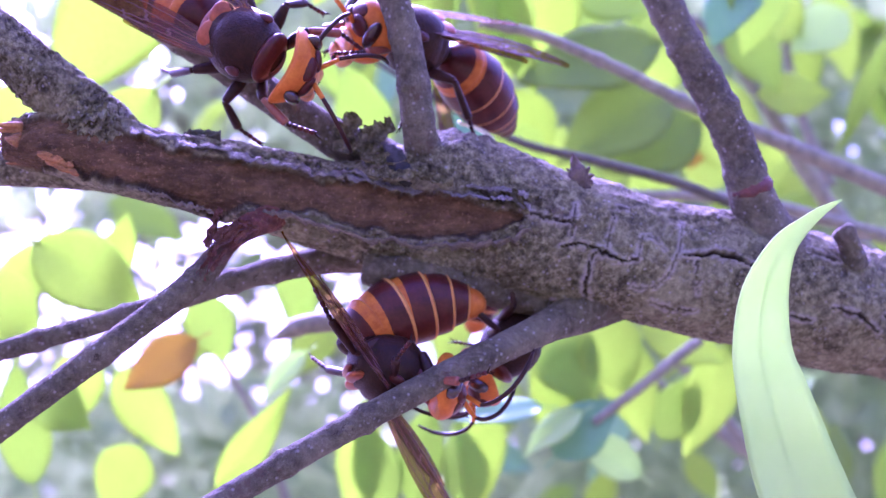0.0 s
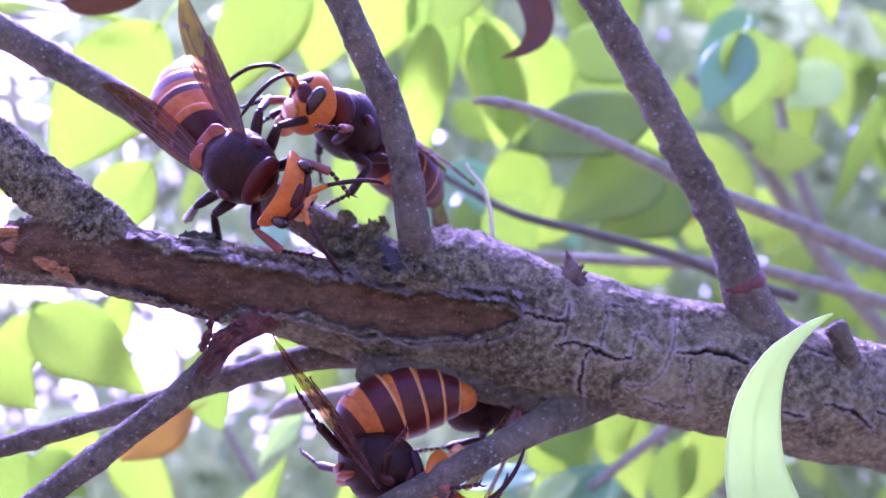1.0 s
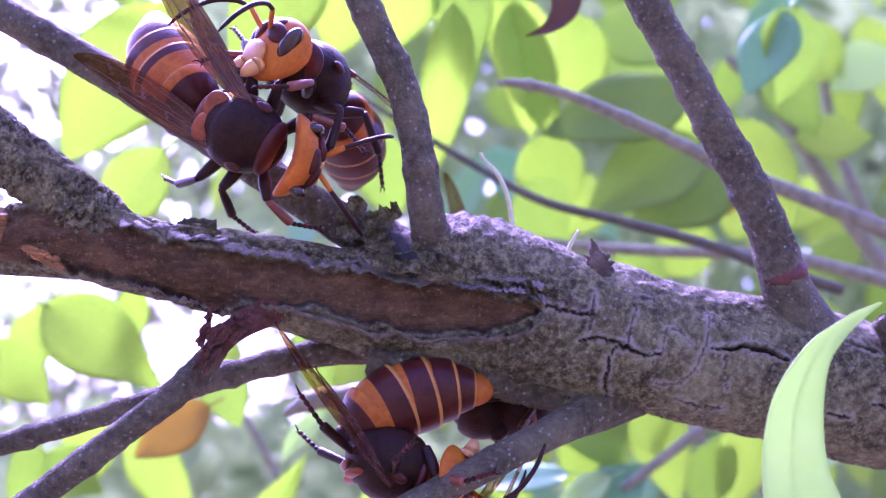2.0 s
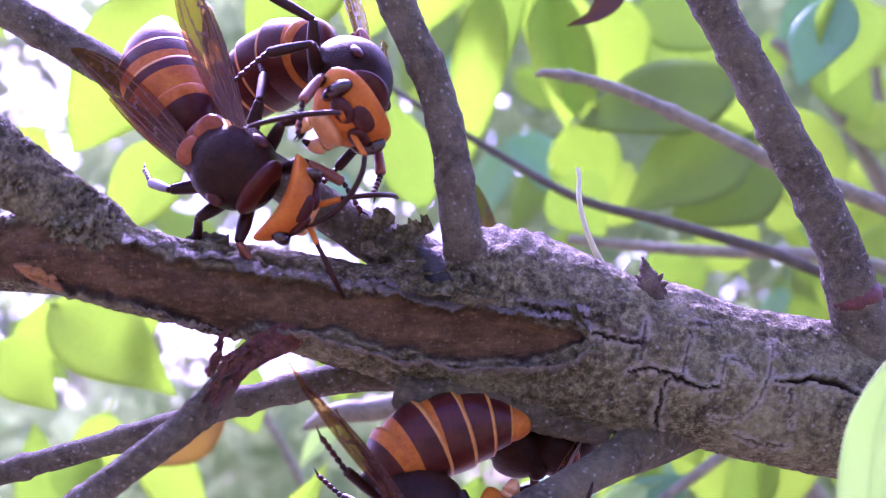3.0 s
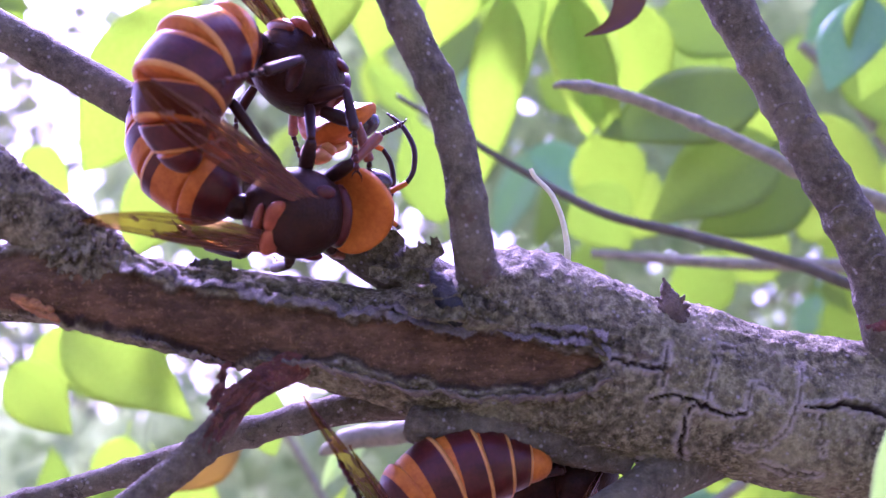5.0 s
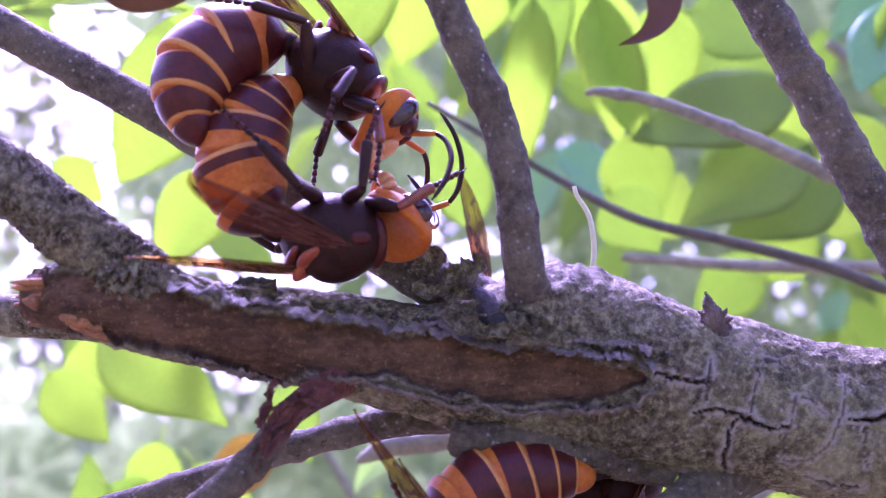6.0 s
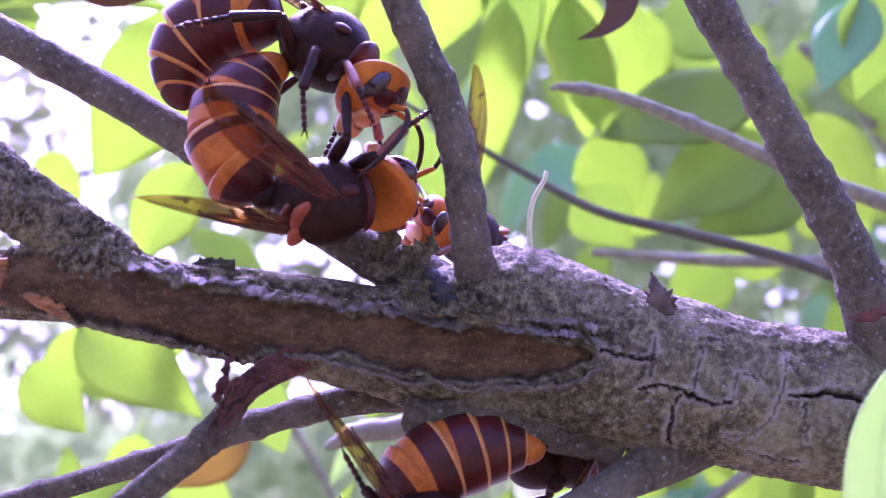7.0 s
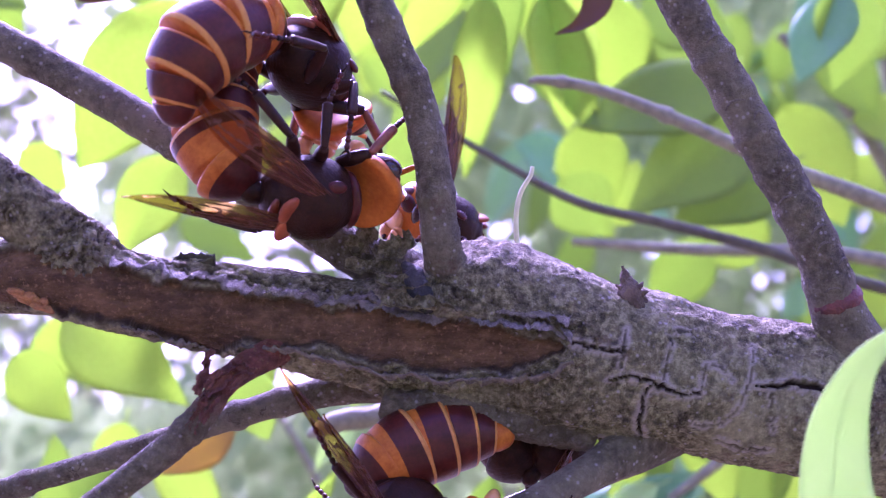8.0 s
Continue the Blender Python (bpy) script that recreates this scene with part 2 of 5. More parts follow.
def curve_points(rows, step):
    """Catmull-Rom through rows (x, y, z, ...), resampled about every step."""
    r = np.array(rows, float)
    r = np.vstack([2 * r[0] - r[1], r, 2 * r[-1] - r[-2]])
    out = []
    for a, b, c, d in zip(r, r[1:], r[2:], r[3:]):
        n = max(1, int(np.linalg.norm((c - b)[:3]) / step))
        for s in np.arange(n) / n:
            out.append(0.5 * (2 * b + (c - a) * s + (2 * a - 5 * b + 4 * c - d) * s**2 + (3 * b - a - 3 * c + d) * s**3))
    out.append(r[-2])
    return np.array(out)


def tube_grid(rows, step, around):
    """Rings of a tube along rows (x, y, z, radius): points (n, around, 3) and outward directions. Angle 0 faces the viewer, 90 is up."""
    c = curve_points(rows, step)
    tang = np.gradient(c[:, :3], axis=0)
    tang /= np.linalg.norm(tang, axis=1, keepdims=True)
    front = np.array([0.0, -1.0, 0.0]) - tang * (tang @ np.array([0.0, -1.0, 0.0]))[:, None]
    front /= np.linalg.norm(front, axis=1, keepdims=True)
    side = np.cross(tang, front)
    side *= np.where(side[:, 2:3] < 0, -1, 1) if abs(tang[:, 2]).mean() < 0.8 else 1
    a = np.arange(around) / around * 2 * np.pi
    out = front[:, None] * np.cos(a)[None, :, None] + side[:, None] * np.sin(a)[None, :, None]
    return c[:, None, :3] + out * c[:, 3][:, None, None], out


def grid_mesh(name, pts, mats, closed=True, caps=True, attrs=None, face_mat=None):
    """A mesh from a grid of points (n, m, 3) in millimetres."""
    n, m, _ = pts.shape
    verts = pts.reshape(-1, 3)
    idx = np.arange(n * m).reshape(n, m)
    nxt = np.roll(idx, -1, axis=1) if closed else idx[:, 1:]
    cur = idx if closed else idx[:, :-1]
    faces = np.stack([cur[:-1], nxt[:-1], nxt[1:], cur[1:]], -1).reshape(-1, 4).tolist()
    if closed and caps:
        verts = np.vstack([verts, pts[0].mean(0), pts[-1].mean(0)])
        for ring, mid, flip in ((idx[0], n * m, False), (idx[-1], n * m + 1, True)):
            for i in range(m):
                a, b = int(ring[i]), int(ring[(i + 1) % m])
                faces.append([a, mid, b] if not flip else [b, mid, a])
    me = bpy.data.meshes.new(name)
    me.from_pydata((verts * MM).tolist(), [], faces)
    for mt in mats if isinstance(mats, (list, tuple)) else [mats]:
        me.materials.append(mt)
    if face_mat is not None:
        fm = np.zeros(len(faces), np.int32)
        fm[: len(face_mat)] = face_mat
        me.polygons.foreach_set("material_index", fm)
    for key, values in (attrs or {}).items():
        v = np.zeros(len(verts), np.float32)
        v[: values.size] = values.ravel()
        me.attributes.new(key, "FLOAT", "POINT").data.foreach_set("value", v)
    me.polygons.foreach_set("use_smooth", [True] * len(faces))
    bm = bmesh.new()
    bm.from_mesh(me)
    bmesh.ops.recalc_face_normals(bm, faces=bm.faces[:])
    bm.to_mesh(me)
    bm.free()
    me.update()
    return me


def child(name, me, parent, label="", m=None):
    ob = new(name, me)
    ob.parent = parent
    if m is not None:
        ob.matrix_basis = m
    if label:
        ob["label"] = label
    return ob


def thing(name, label, category, group="", kind="", m=None):
    ob = new(name)
    ob.empty_display_size = 0.005
    ob.matrix_basis = BASE if m is None else m
    return tagged(ob, label, category, group, kind)


def joined(name, meshes):
    """One mesh out of several, materials kept."""
    bm = bmesh.new()
    mats = []
    for me in meshes:
        start = len(bm.faces)
        bm.from_mesh(me)
        bm.faces.ensure_lookup_table()
        lut = []
        for mt in me.materials:
            if mt not in mats:
                mats.append(mt)
            lut.append(mats.index(mt))
        for f in bm.faces[start:]:
            f.material_index = lut[f.material_index] if lut else 0
    out = bpy.data.meshes.new(name)
    bm.to_mesh(out)
    bm.free()
    for mt in mats:
        out.materials.append(mt)
    return out


def rough_tube(name, rows, mat, step=0.7, around=28, bumps=0.25, knots=(), seed=1, wound=None, caps=True):
    """A twig: a tube with uneven bark, swollen at its nodes (share of the length, height)."""
    pts, out = tube_grid(rows, step, around)
    n = len(pts)
    flat = pts.reshape(-1, 3)
    d = (fbm(flat, 0.35, seed, 4) - 0.5) * 1.3 * bumps + (fbm(flat, 1.6, seed + 9, 3) - 0.5) * 1.0 * bumps
    d = d.reshape(n, around)
    s = np.linspace(0, 1, n)
    for at, h in knots:
        d += (h * np.exp(-(((s - at) * n * step / 1.1) ** 2)))[:, None]
    w = np.zeros((n, around)) if wound is None else np.broadcast_to(wound(s)[:, None], (n, around)) * (0.6 + 0.8 * fbm(flat, 0.6, 31).reshape(n, around))
    return grid_mesh(name, pts + out * d[..., None], mat, True, caps, {"wound": np.clip(w, 0, 1), "crack_shade": np.zeros((n, around))})


def line_distance(x, z, line):
    """Distance from points (x, z) to a broken line, and the share of the way along it."""
    best, share = np.full(x.shape, 1e9), np.zeros(x.shape)
    total = len(line) - 1
    for k, ((x0, z0), (x1, z1)) in enumerate(zip(line, line[1:])):
        dx, dz = x1 - x0, z1 - z0
        s = np.clip(((x - x0) * dx + (z - z0) * dz) / (dx * dx + dz * dz + 1e-9), 0, 1)
        d = np.hypot(x - x0 - s * dx, z - z0 - s * dz)
        share = np.where(d < best, (k + s) / total, share)
        best = np.minimum(best, d)
    return best, share


def smooth(a, b, v):
    t = np.clip((v - a) / (b - a), 0, 1)
    return t * t * (3 - 2 * t)


# ---- the branch ----
branch = thing("tree_branch", "grey-barked tree branch with a stripped brown wound, cracks and forking twigs", "branch")

LIMB = [(-70.4, 187.0, 17.3, 4), (-65.4, 187.0, 16.9, 4.9), (-58.4, 188.0, 16.8, 5.9), (-45.0, 190.0, 13.4, 5.9), (-31.7, 194.0, 10.5, 6.9), (-17.9, 199.0, 6.9, 8.3), (-3.4, 202.0, 4.8, 9.8), (9.6, 204.0, 4.1, 11.8),
        (21.7, 205.0, 1.6, 12), (31.9, 206.0, -1.1, 11.3), (42.2, 207.0, -3.7, 11.4), (55.9, 209.0, -6.2, 11.8), (68.8, 211.0, -9.7, 12), (81.8, 213.0, -12.4, 11.8), (102.6, 217.0, -18.5, 11.8), (126.7, 222.0, -26.0, 11.8)]
# edges of the stripped patch, seen from the front: (right, up)
WOUND_TOP = [(-70.6, 21.3), (-60.7, 21.3), (-52.6, 19.5), (-43.6, 16.1), (-30.4, 13.8), (-17.0, 10.7), (-6.0, 8.9), (1.5, 8.5), (10.8, 6.8), (14.1, 5.9)]
WOUND_LOW = [(-70.6, 10.0), (-60.7, 12.7), (-48.1, 9.6), (-36.6, 5.1), (-31.3, 7.4), (-20.6, 5.6), (-13.3, 3.3), (-4.1, 2.0), (6.2, 2.2), (14.1, 4.3)]
CRACKS = [([(41.1, -0.8), (44.9, -1.1), (45.9, -0.5), (50.2, -1.5), (53.2, -2.9)], 0.75),
          ([(20.0, 0.5), (22.4, 1.1), (25.6, 0.2), (27.8, -1.0), (30.2, -1.9), (32.7, -1.8)], 0.5),
          ([(32.7, -1.8), (33.2, 0.4), (33.9, 2.3), (36.1, 1.8), (37.7, -0.1)], 0.13),
          ([(25.4, -0.8), (24.6, -3.0), (24.1, -6.2), (25.0, -9.0), (25.5, -10.8)], 0.42),
          ([(29.1, 5.5), (28.1, 2.5), (27.6, 0.1)], 0.2),
          ([(13.2, 6.1), (17.0, 5.3), (19.2, 4.6), (21.8, 4.6)], 0.45),
          ([(22.5, 7.5), (21.8, 4.6), (21.6, 2.3)], 0.22),
          ([(41.3, 5.0), (40.4, 0.5), (38.5, -3.9), (36.2, -6.6), (33.2, -6.6), (32.2, -6.1)], 0.14),
          ([(43.1, -2.0), (43.4, -7.6)], 0.2),
          ([(35.4, -9.1), (38.6, -10.1), (40.2, -10.3), (43.4, -10.6)], 0.26),
          ([(18.2, -8.5), (21.4, -11.5)], 0.5),
          ([(28.8, 7.1), (32.5, 6.9)], 0.22),
          ([(59.9, -11.5), (63.8, -12.4)], 0.4), ([(63.3, 0.1), (69.4, -2.0)], 0.35), ([(67.5, -10.1), (72.3, -11.5), (75.6, -14.5)], 0.42), ([(76.6, -11.6), (83.8, -14.6)], 0.5)]


def main_limb():
    pts, out = tube_grid(LIMB, 0.32, 250)
    n, m = pts.shape[:2]
    flat = pts.reshape(-1, 3)
    x, z = flat[:, 0], flat[:, 2]
    facing = -out.reshape(-1, 3)[:, 1]
    wob = (fbm(flat, 0.22, 5, 4) - 0.5) * 3.4 + (fbm(flat, 1.0, 8, 3) - 0.5) * 1.3
    top = np.interp(x, [p[0] for p in WOUND_TOP], [p[1] for p in WOUND_TOP]) + wob
    low = np.interp(x, [p[0] for p in WOUND_LOW], [p[1] for p in WOUND_LOW]) + (fbm(flat, 0.3, 15, 4) - 0.5) * 3.0
    end = WOUND_TOP[-1][0] + (fbm(flat, 0.4, 25, 3) - 0.5) * 5
    inside = np.minimum(np.minimum(top - z, z - low), (end - x) * 0.8)
    inside = np.where(facing > -0.1, inside, -5)
    wound = smooth(-0.12, 0.2, inside)
    lip = np.exp(-((inside + 0.5) / 0.42) ** 2) * (0.25 + 1.3 * fbm(flat, 0.5, 40, 2))
    plate = low - 2.6 + (fbm(flat, 0.35, 44, 4) - 0.5) * 3.2                 # a second torn edge under the patch
    below = np.where((x > WOUND_LOW[4][0]) & (x < WOUND_LOW[-1][0]) & (facing > 0), z - plate, 9.0)
    long = flat * np.array([0.35, 1, 1])
    d = (fbm(flat, 0.12, 2, 3) - 0.5) * 2.0 + (fbm(long, 0.6, 3, 4) - 0.5) * 0.5 * (1 - 0.35 * wound)
    ridge = 1 - np.abs(2 * fbm(flat * np.array([0.8, 1, 1]), 0.42, 60, 4) - 1)
    d -= smooth(0.95, 0.99, ridge) * 0.14 * (1 - wound)
    d += ((fbm(flat, 2.0, 27, 3) - 0.5) * 0.35 + (fbm(flat, 1.1, 21, 4) - 0.5) * 0.6 + (fbm(flat, 0.35, 23, 4) - 0.5) * 0.7) * (1 - wound)
    # shadow line above the bark ribbon: a shallow groove, darkened in colour further down
    shade_furrow = np.exp(-((inside + 2.3 + (fbm(flat, 0.35, 48, 4) - 0.5) * 2.4) / 0.22) ** 2) * np.where(z > (top + low) / 2, 1.0, 0.0) * smooth(0.3, 0.5, fbm(flat, 0.4, 49, 3)) * (x < 16) * (facing > 0)
    d += -0.9 * shade_furrow - 0.85 * wound + 0.45 * lip - 0.6 * smooth(0.3, -0.1, below) * smooth(-2.5, -0.5, below) + 0.45 * np.exp(-((below - 0.35) / 0.3) ** 2)
    d += ((fbm(long, 0.8, 70, 4) - 0.5) * 0.9 + (fbm(flat, 2.2, 74, 3) - 0.5) * 0.5) * wound
    # collar of bark that climbs to the foot of the upright twig, in arched folds
    rise = out.reshape(-1, 3)[:, 2]
    collar = np.interp(x, [-18, -10, -4, 2, 8, 14, 22], [0, 2.6, 6.8, 6.4, 4.0, 1.6, 0]) * smooth(0.15, 0.95, rise)
    from_foot = np.hypot(x + 1.0, (z - 19.0) * 1.2) + (fbm(flat, 0.3, 53, 3) - 0.5) * 2.0
    fold = np.sin(from_foot * 2 * np.pi / 2.3) * smooth(14, 7, from_foot) * smooth(0.0, 0.4, rise)
    d += collar * (0.9 + 0.3 * (fbm(flat, 0.3, 51, 4) - 0.5)) + 0.22 * fold
    crack_shade = smooth(0.965, 0.998, ridge) * 0.35 * (1 - wound)
    rim = np.zeros(len(flat))
    shaky = (fbm(flat, 1.3, 90, 4) - 0.5) * 1.1
    for line, depth in CRACKS:
        dist, share = line_distance(x + shaky, z + shaky * 0.7, line)
        half = depth * (0.2 + 0.42 * np.sin(np.pi * np.clip(share, 0.06, 0.94))) * (0.25 + 1.1 * fbm(flat, 0.9, 93, 3)) + 0.05
        near = (1 - smooth(half * 0.75, half * 1.15, dist)) * (facing > 0)
        d += -1.2 * depth * near + 0.5 * depth * np.exp(-((dist - half * 1.7) / (0.4 * half + 0.15)) ** 2) * (facing > 0) * (0.2 + 1.6 * fbm(flat, 1.2, 95, 3))
        crack_shade = np.maximum(crack_shade, near * min(1.0, 0.25 + 1.7 * depth))
        rim = np.maximum(rim, np.exp(-((dist - half * 1.4 - 0.22) / (0.4 * half + 0.26)) ** 2) * (facing > 0) * smooth(0.34, 0.52, fbm(flat, 1.1, 96, 3)))
    # shade painted as a dark line along the patch's edges, strongest on the lower one
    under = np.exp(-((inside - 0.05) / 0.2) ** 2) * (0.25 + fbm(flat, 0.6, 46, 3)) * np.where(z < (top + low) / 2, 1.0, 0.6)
    crack_shade = np.maximum(crack_shade, np.clip(1.2 * under, 0, 0.95))
    # shade painted just beneath the second torn edge, then along the ribbon's groove
    crack_shade = np.maximum(crack_shade, 0.8 * np.exp(-((below + 0.12) / 0.16) ** 2))
    crack_shade = np.maximum(crack_shade, 0.9 * shade_furrow)
    moved = pts + out * d.reshape(n, m)[..., None]
    return grid_mesh("main_limb", moved, BARK, True, True, {"wound": wound, "crack_shade": crack_shade, "rim": np.maximum(rim, 0.3 * np.clip(lip, 0, 1) * (wound < 0.5) * smooth(0.35, 0.55, fbm(flat, 0.8, 97, 3)))})


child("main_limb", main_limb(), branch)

UPPER = [(-51.1, 190.0, 14.5, 4.6), (-55.6, 188.0, 19.2, 5.1), (-59.7, 186.5, 23.6, 4.8), (-65.4, 184.5, 28.6, 4.6), (-70.4, 183.5, 32.4, 4.6), (-78.1, 182.5, 37.2, 4.8), (-88.5, 180.0, 43.7, 5)]


def wrinkled_limb():
    """The limb that rises at the torn end: bark in close cross wrinkles."""
    pts, out = tube_grid(UPPER, 0.3, 130)
    n, m = pts.shape[:2]
    flat = pts.reshape(-1, 3)
    s = (np.arange(n) * 0.3)[:, None] + (fbm(flat, 0.25, 4, 4).reshape(n, m) - 0.5) * 7 + (fbm(flat, 1.0, 9, 3).reshape(n, m) - 0.5) * 1.2
    wrinkle = np.sin(s * 2 * np.pi / 1.35)
    amount = smooth(0.25, 0.6, fbm(flat, 0.3, 6, 3).reshape(n, m))
    d = (fbm(flat, 0.2, 12, 4) - 0.5).reshape(n, m) * 1.4 + (np.abs(wrinkle) ** 0.6 * np.sign(wrinkle)) * 0.32 * amount + (fbm(flat, 1.4, 17, 4) - 0.5).reshape(n, m) * 0.4
    # wrinkles shaded in colour too: troughs painted dark, crests painted lighter
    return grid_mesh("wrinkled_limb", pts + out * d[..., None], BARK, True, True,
                     {"wound": np.zeros((n, m)), "crack_shade": 0.85 * smooth(0.55, 0.95, -wrinkle) * amount, "rim": 0.3 * smooth(0.5, 0.95, wrinkle) * amount * smooth(0.4, 0.6, fbm(flat, 1.1, 99, 3)).reshape(n, m)})


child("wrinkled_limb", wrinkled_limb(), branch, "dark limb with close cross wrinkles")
child("rear_limb", rough_tube("rear_limb", [(-37.2, 198.0, 10.0, 4.5), (-46.9, 198.0, 11.2, 3.9), (-56.6, 198.0, 12.9, 3.4), (-68.2, 198.0, 13.7, 3.2), (-82.2, 199.0, 14.3, 3.2), (-101.3, 200.0, 15.8, 3.2)], BARK, 0.6, 60, 0.35, seed=3), branch)
child("rear_twig", rough_tube("rear_twig", [(-4.4, 203.0, 11.0, 5), (-11.3, 203.0, 15.5, 4.3), (-19.2, 202.0, 19.6, 3.4), (-32.9, 201.0, 28.6, 3), (-44.5, 200.0, 36.3, 2.9), (-58.9, 199.0, 45.1, 2.8), (-76.0, 198.0, 54.9, 2.8), (-94.9, 197.0, 65.7, 2.7)], TWIG, 0.6, 48, 0.3,
      knots=((0.45, 0.35), (0.7, 0.3)), seed=4), branch)
upright_twig = child("upright_twig", rough_tube("upright_twig", [(-1.4, 203.0, 12.0, 5), (-2.7, 198.0, 15.1, 4.2), (-3.6, 194.5, 18.2, 3.1), (-4.3, 193.0, 22.3, 2.75), (-5.5, 192.0, 31.1, 2.6), (-7.9, 192.0, 40.5, 2.55), (-12.1, 191.0, 49.7, 2.5), (-16.4, 190.0, 59.6, 2.45), (-20.7, 189.0, 71.3, 2.4)], TWIG, 0.5, 52, 0.26,
      knots=((0.22, 0.2), (0.3, 0.3), (0.42, 0.25), (0.55, 0.35), (0.68, 0.25), (0.8, 0.3)), seed=5), branch)
child("right_twig", rough_tube("right_twig", [(59.9, 207.0, -2.9, 8.5), (57.0, 205.0, 3.6, 5.2), (54.2, 203.5, 10.1, 3.9), (51.5, 203.0, 18.2, 3.4), (47.5, 203.0, 26.9, 3.3), (42.8, 203.0, 35.4, 3.2), (38.2, 203.0, 44.3, 3.1), (27.6, 203.0, 63.2, 3), (19.5, 203.0, 77.6, 2.9)], TWIG, 0.5, 60, 0.3,
      knots=((0.2, 0.3), (0.27, 0.2), (0.33, 0.4), (0.4, 0.25), (0.47, 0.35), (0.55, 0.25), (0.62, 0.4), (0.7, 0.25), (0.8, 0.35)), seed=6), branch)


def leaf_scars(rows, shares, seed):
    """Pale curved ridges left by fallen leaves, part of the way round a twig."""
    c = curve_points(rows, 0.5)
    g = random.Random(seed)
    for share in shares:
        k = int(share * (len(c) - 2))
        p, ax, rad = c[k, :3], c[k + 1, :3] - c[k, :3], c[k, 3] + 0.16
        ax = ax / np.linalg.norm(ax)
        front = np.array([0.0, -1.0, 0.0]) - ax * -ax[1]
        front /= np.linalg.norm(front)
        side = np.cross(ax, front)
        a0, span, drop = g.uniform(-1.1, 0.5), g.uniform(0.5, 1.1), g.uniform(0.3, 0.9)
        arc = []
        for u in np.linspace(0, 1, 7):
            a = a0 + span * u
            arc.append((*(p + rad * (front * math.cos(a) + side * math.sin(a)) + ax * drop * math.sin(math.pi * u)), 0.05 + 0.17 * math.sin(math.pi * u)))
        child("leaf_scar", rough_tube("leaf_scar", arc, FLAKE, 0.25, 7, 0.08, seed=seed), branch, "pale leaf scar")


leaf_scars([(57.0, 205.0, 3.6, 5.2), (54.2, 203.5, 10.1, 3.9), (51.5, 203.0, 18.2, 3.4), (47.5, 203.0, 26.9, 3.3), (42.8, 203.0, 35.4, 3.2), (38.2, 203.0, 44.3, 3.1), (27.6, 203.0, 63.2, 3)], (0.16, 0.2, 0.25, 0.29, 0.33, 0.38, 0.42, 0.47, 0.52, 0.58, 0.63, 0.7, 0.78, 0.86), 41)
child("twig_collar", rough_tube("twig_collar", [(54.8, 203.4, 9.4, 3.3), (54.4, 203.3, 10.3, 4), (54.0, 203.2, 11.4, 3.85), (53.6, 203.0, 12.6, 3.1)], COLLAR, 0.35, 60, 0.5, seed=16), branch, "dark red ring of bud scales")
child("fork_twig", rough_tube("fork_twig", [(31.2, 208.0, -8.0, 5), (24.3, 202.0, -10.6, 4.2), (18.4, 196.5, -12.9, 2.9), (10.8, 191.0, -15.9, 2.45), (1.5, 186.0, -19.9, 2.3), (-10.2, 182.0, -25.6, 2.1), (-21.3, 178.0, -31.3, 2.05), (-32.7, 174.0, -37.6, 2), (-44.4, 170.0, -44.0, 2), (-58.8, 166.0, -51.9, 1.9)], TWIG, 0.5, 44, 0.2,
      knots=((0.5, 0.4), (0.63, 0.3), (0.3, 0.2)), seed=7), branch)
child("left_twig", rough_tube("left_twig", [(-25.2, 195.0, 6.6, 2.6), (-30.7, 188.0, 4.1, 2.2), (-34.3, 185.0, 1.2, 1.8), (-38.7, 183.0, -4.6, 2.15), (-47.6, 182.0, -11.7, 2.1), (-58.8, 181.0, -20.1, 2.1), (-69.1, 180.0, -27.8, 2.1), (-81.4, 178.0, -37.4, 2.1)], TWIG, 0.5, 44, 0.25,
      knots=((0.3, 0.3), (0.55, 0.25)), seed=8, wound=lambda s: 1 - smooth(0.2, 0.28, s)), branch, "twig with torn red bark at its root")
child("lower_twig", rough_tube("lower_twig", [(-12.3, 203.0, -1.4, 2.6), (-22.2, 202.0, -2.2, 2.4), (-34.8, 201.0, -5.1, 2.05), (-47.4, 200.0, -9.2, 1.9), (-61.8, 199.0, -13.5, 1.8), (-76.0, 198.0, -17.5, 1.75), (-96.8, 197.0, -23.1, 1.7)], TWIG, 0.5, 40, 0.2,
      knots=((0.2, 0.25), (0.28, 0.45), (0.5, 0.35), (0.68, 0.4)), seed=9), branch)
child("broken_stub", rough_tube("broken_stub", [(-13.1, 196.0, -3.2, 2.3), (-11.9, 196.0, -3.4, 2.9), (-4.2, 197.0, -4.1, 3.1), (6.5, 200.0, -5.8, 3.6), (17.5, 203.0, -7.9, 4)], TWIG, 0.35, 60, 1.0, seed=10), branch, "dark broken stub along the underside")
child("dark_lump", rough_tube("dark_lump", [(-9.6, 195.0, 17.6, 0.5), (-8.4, 193.6, 16.2, 1.3), (-7.3, 192.6, 13.9, 1.7), (-6.2, 192.2, 11.6, 1.4), (-5.2, 192.6, 10.2, 0.5)], NEAR_BLACK, 0.3, 26, 0.7, seed=12), branch, "near-black rough lump at the fork")
child("side_bud", rough_tube("side_bud", [(72.7, 203.0, -2.9, 2.2), (70.5, 201.0, 1.6, 1.9), (69.3, 200.0, 3.2, 2), (68.9, 200.0, 3.8, 1.2)], TWIG, 0.35, 30, 0.35, seed=11), branch)


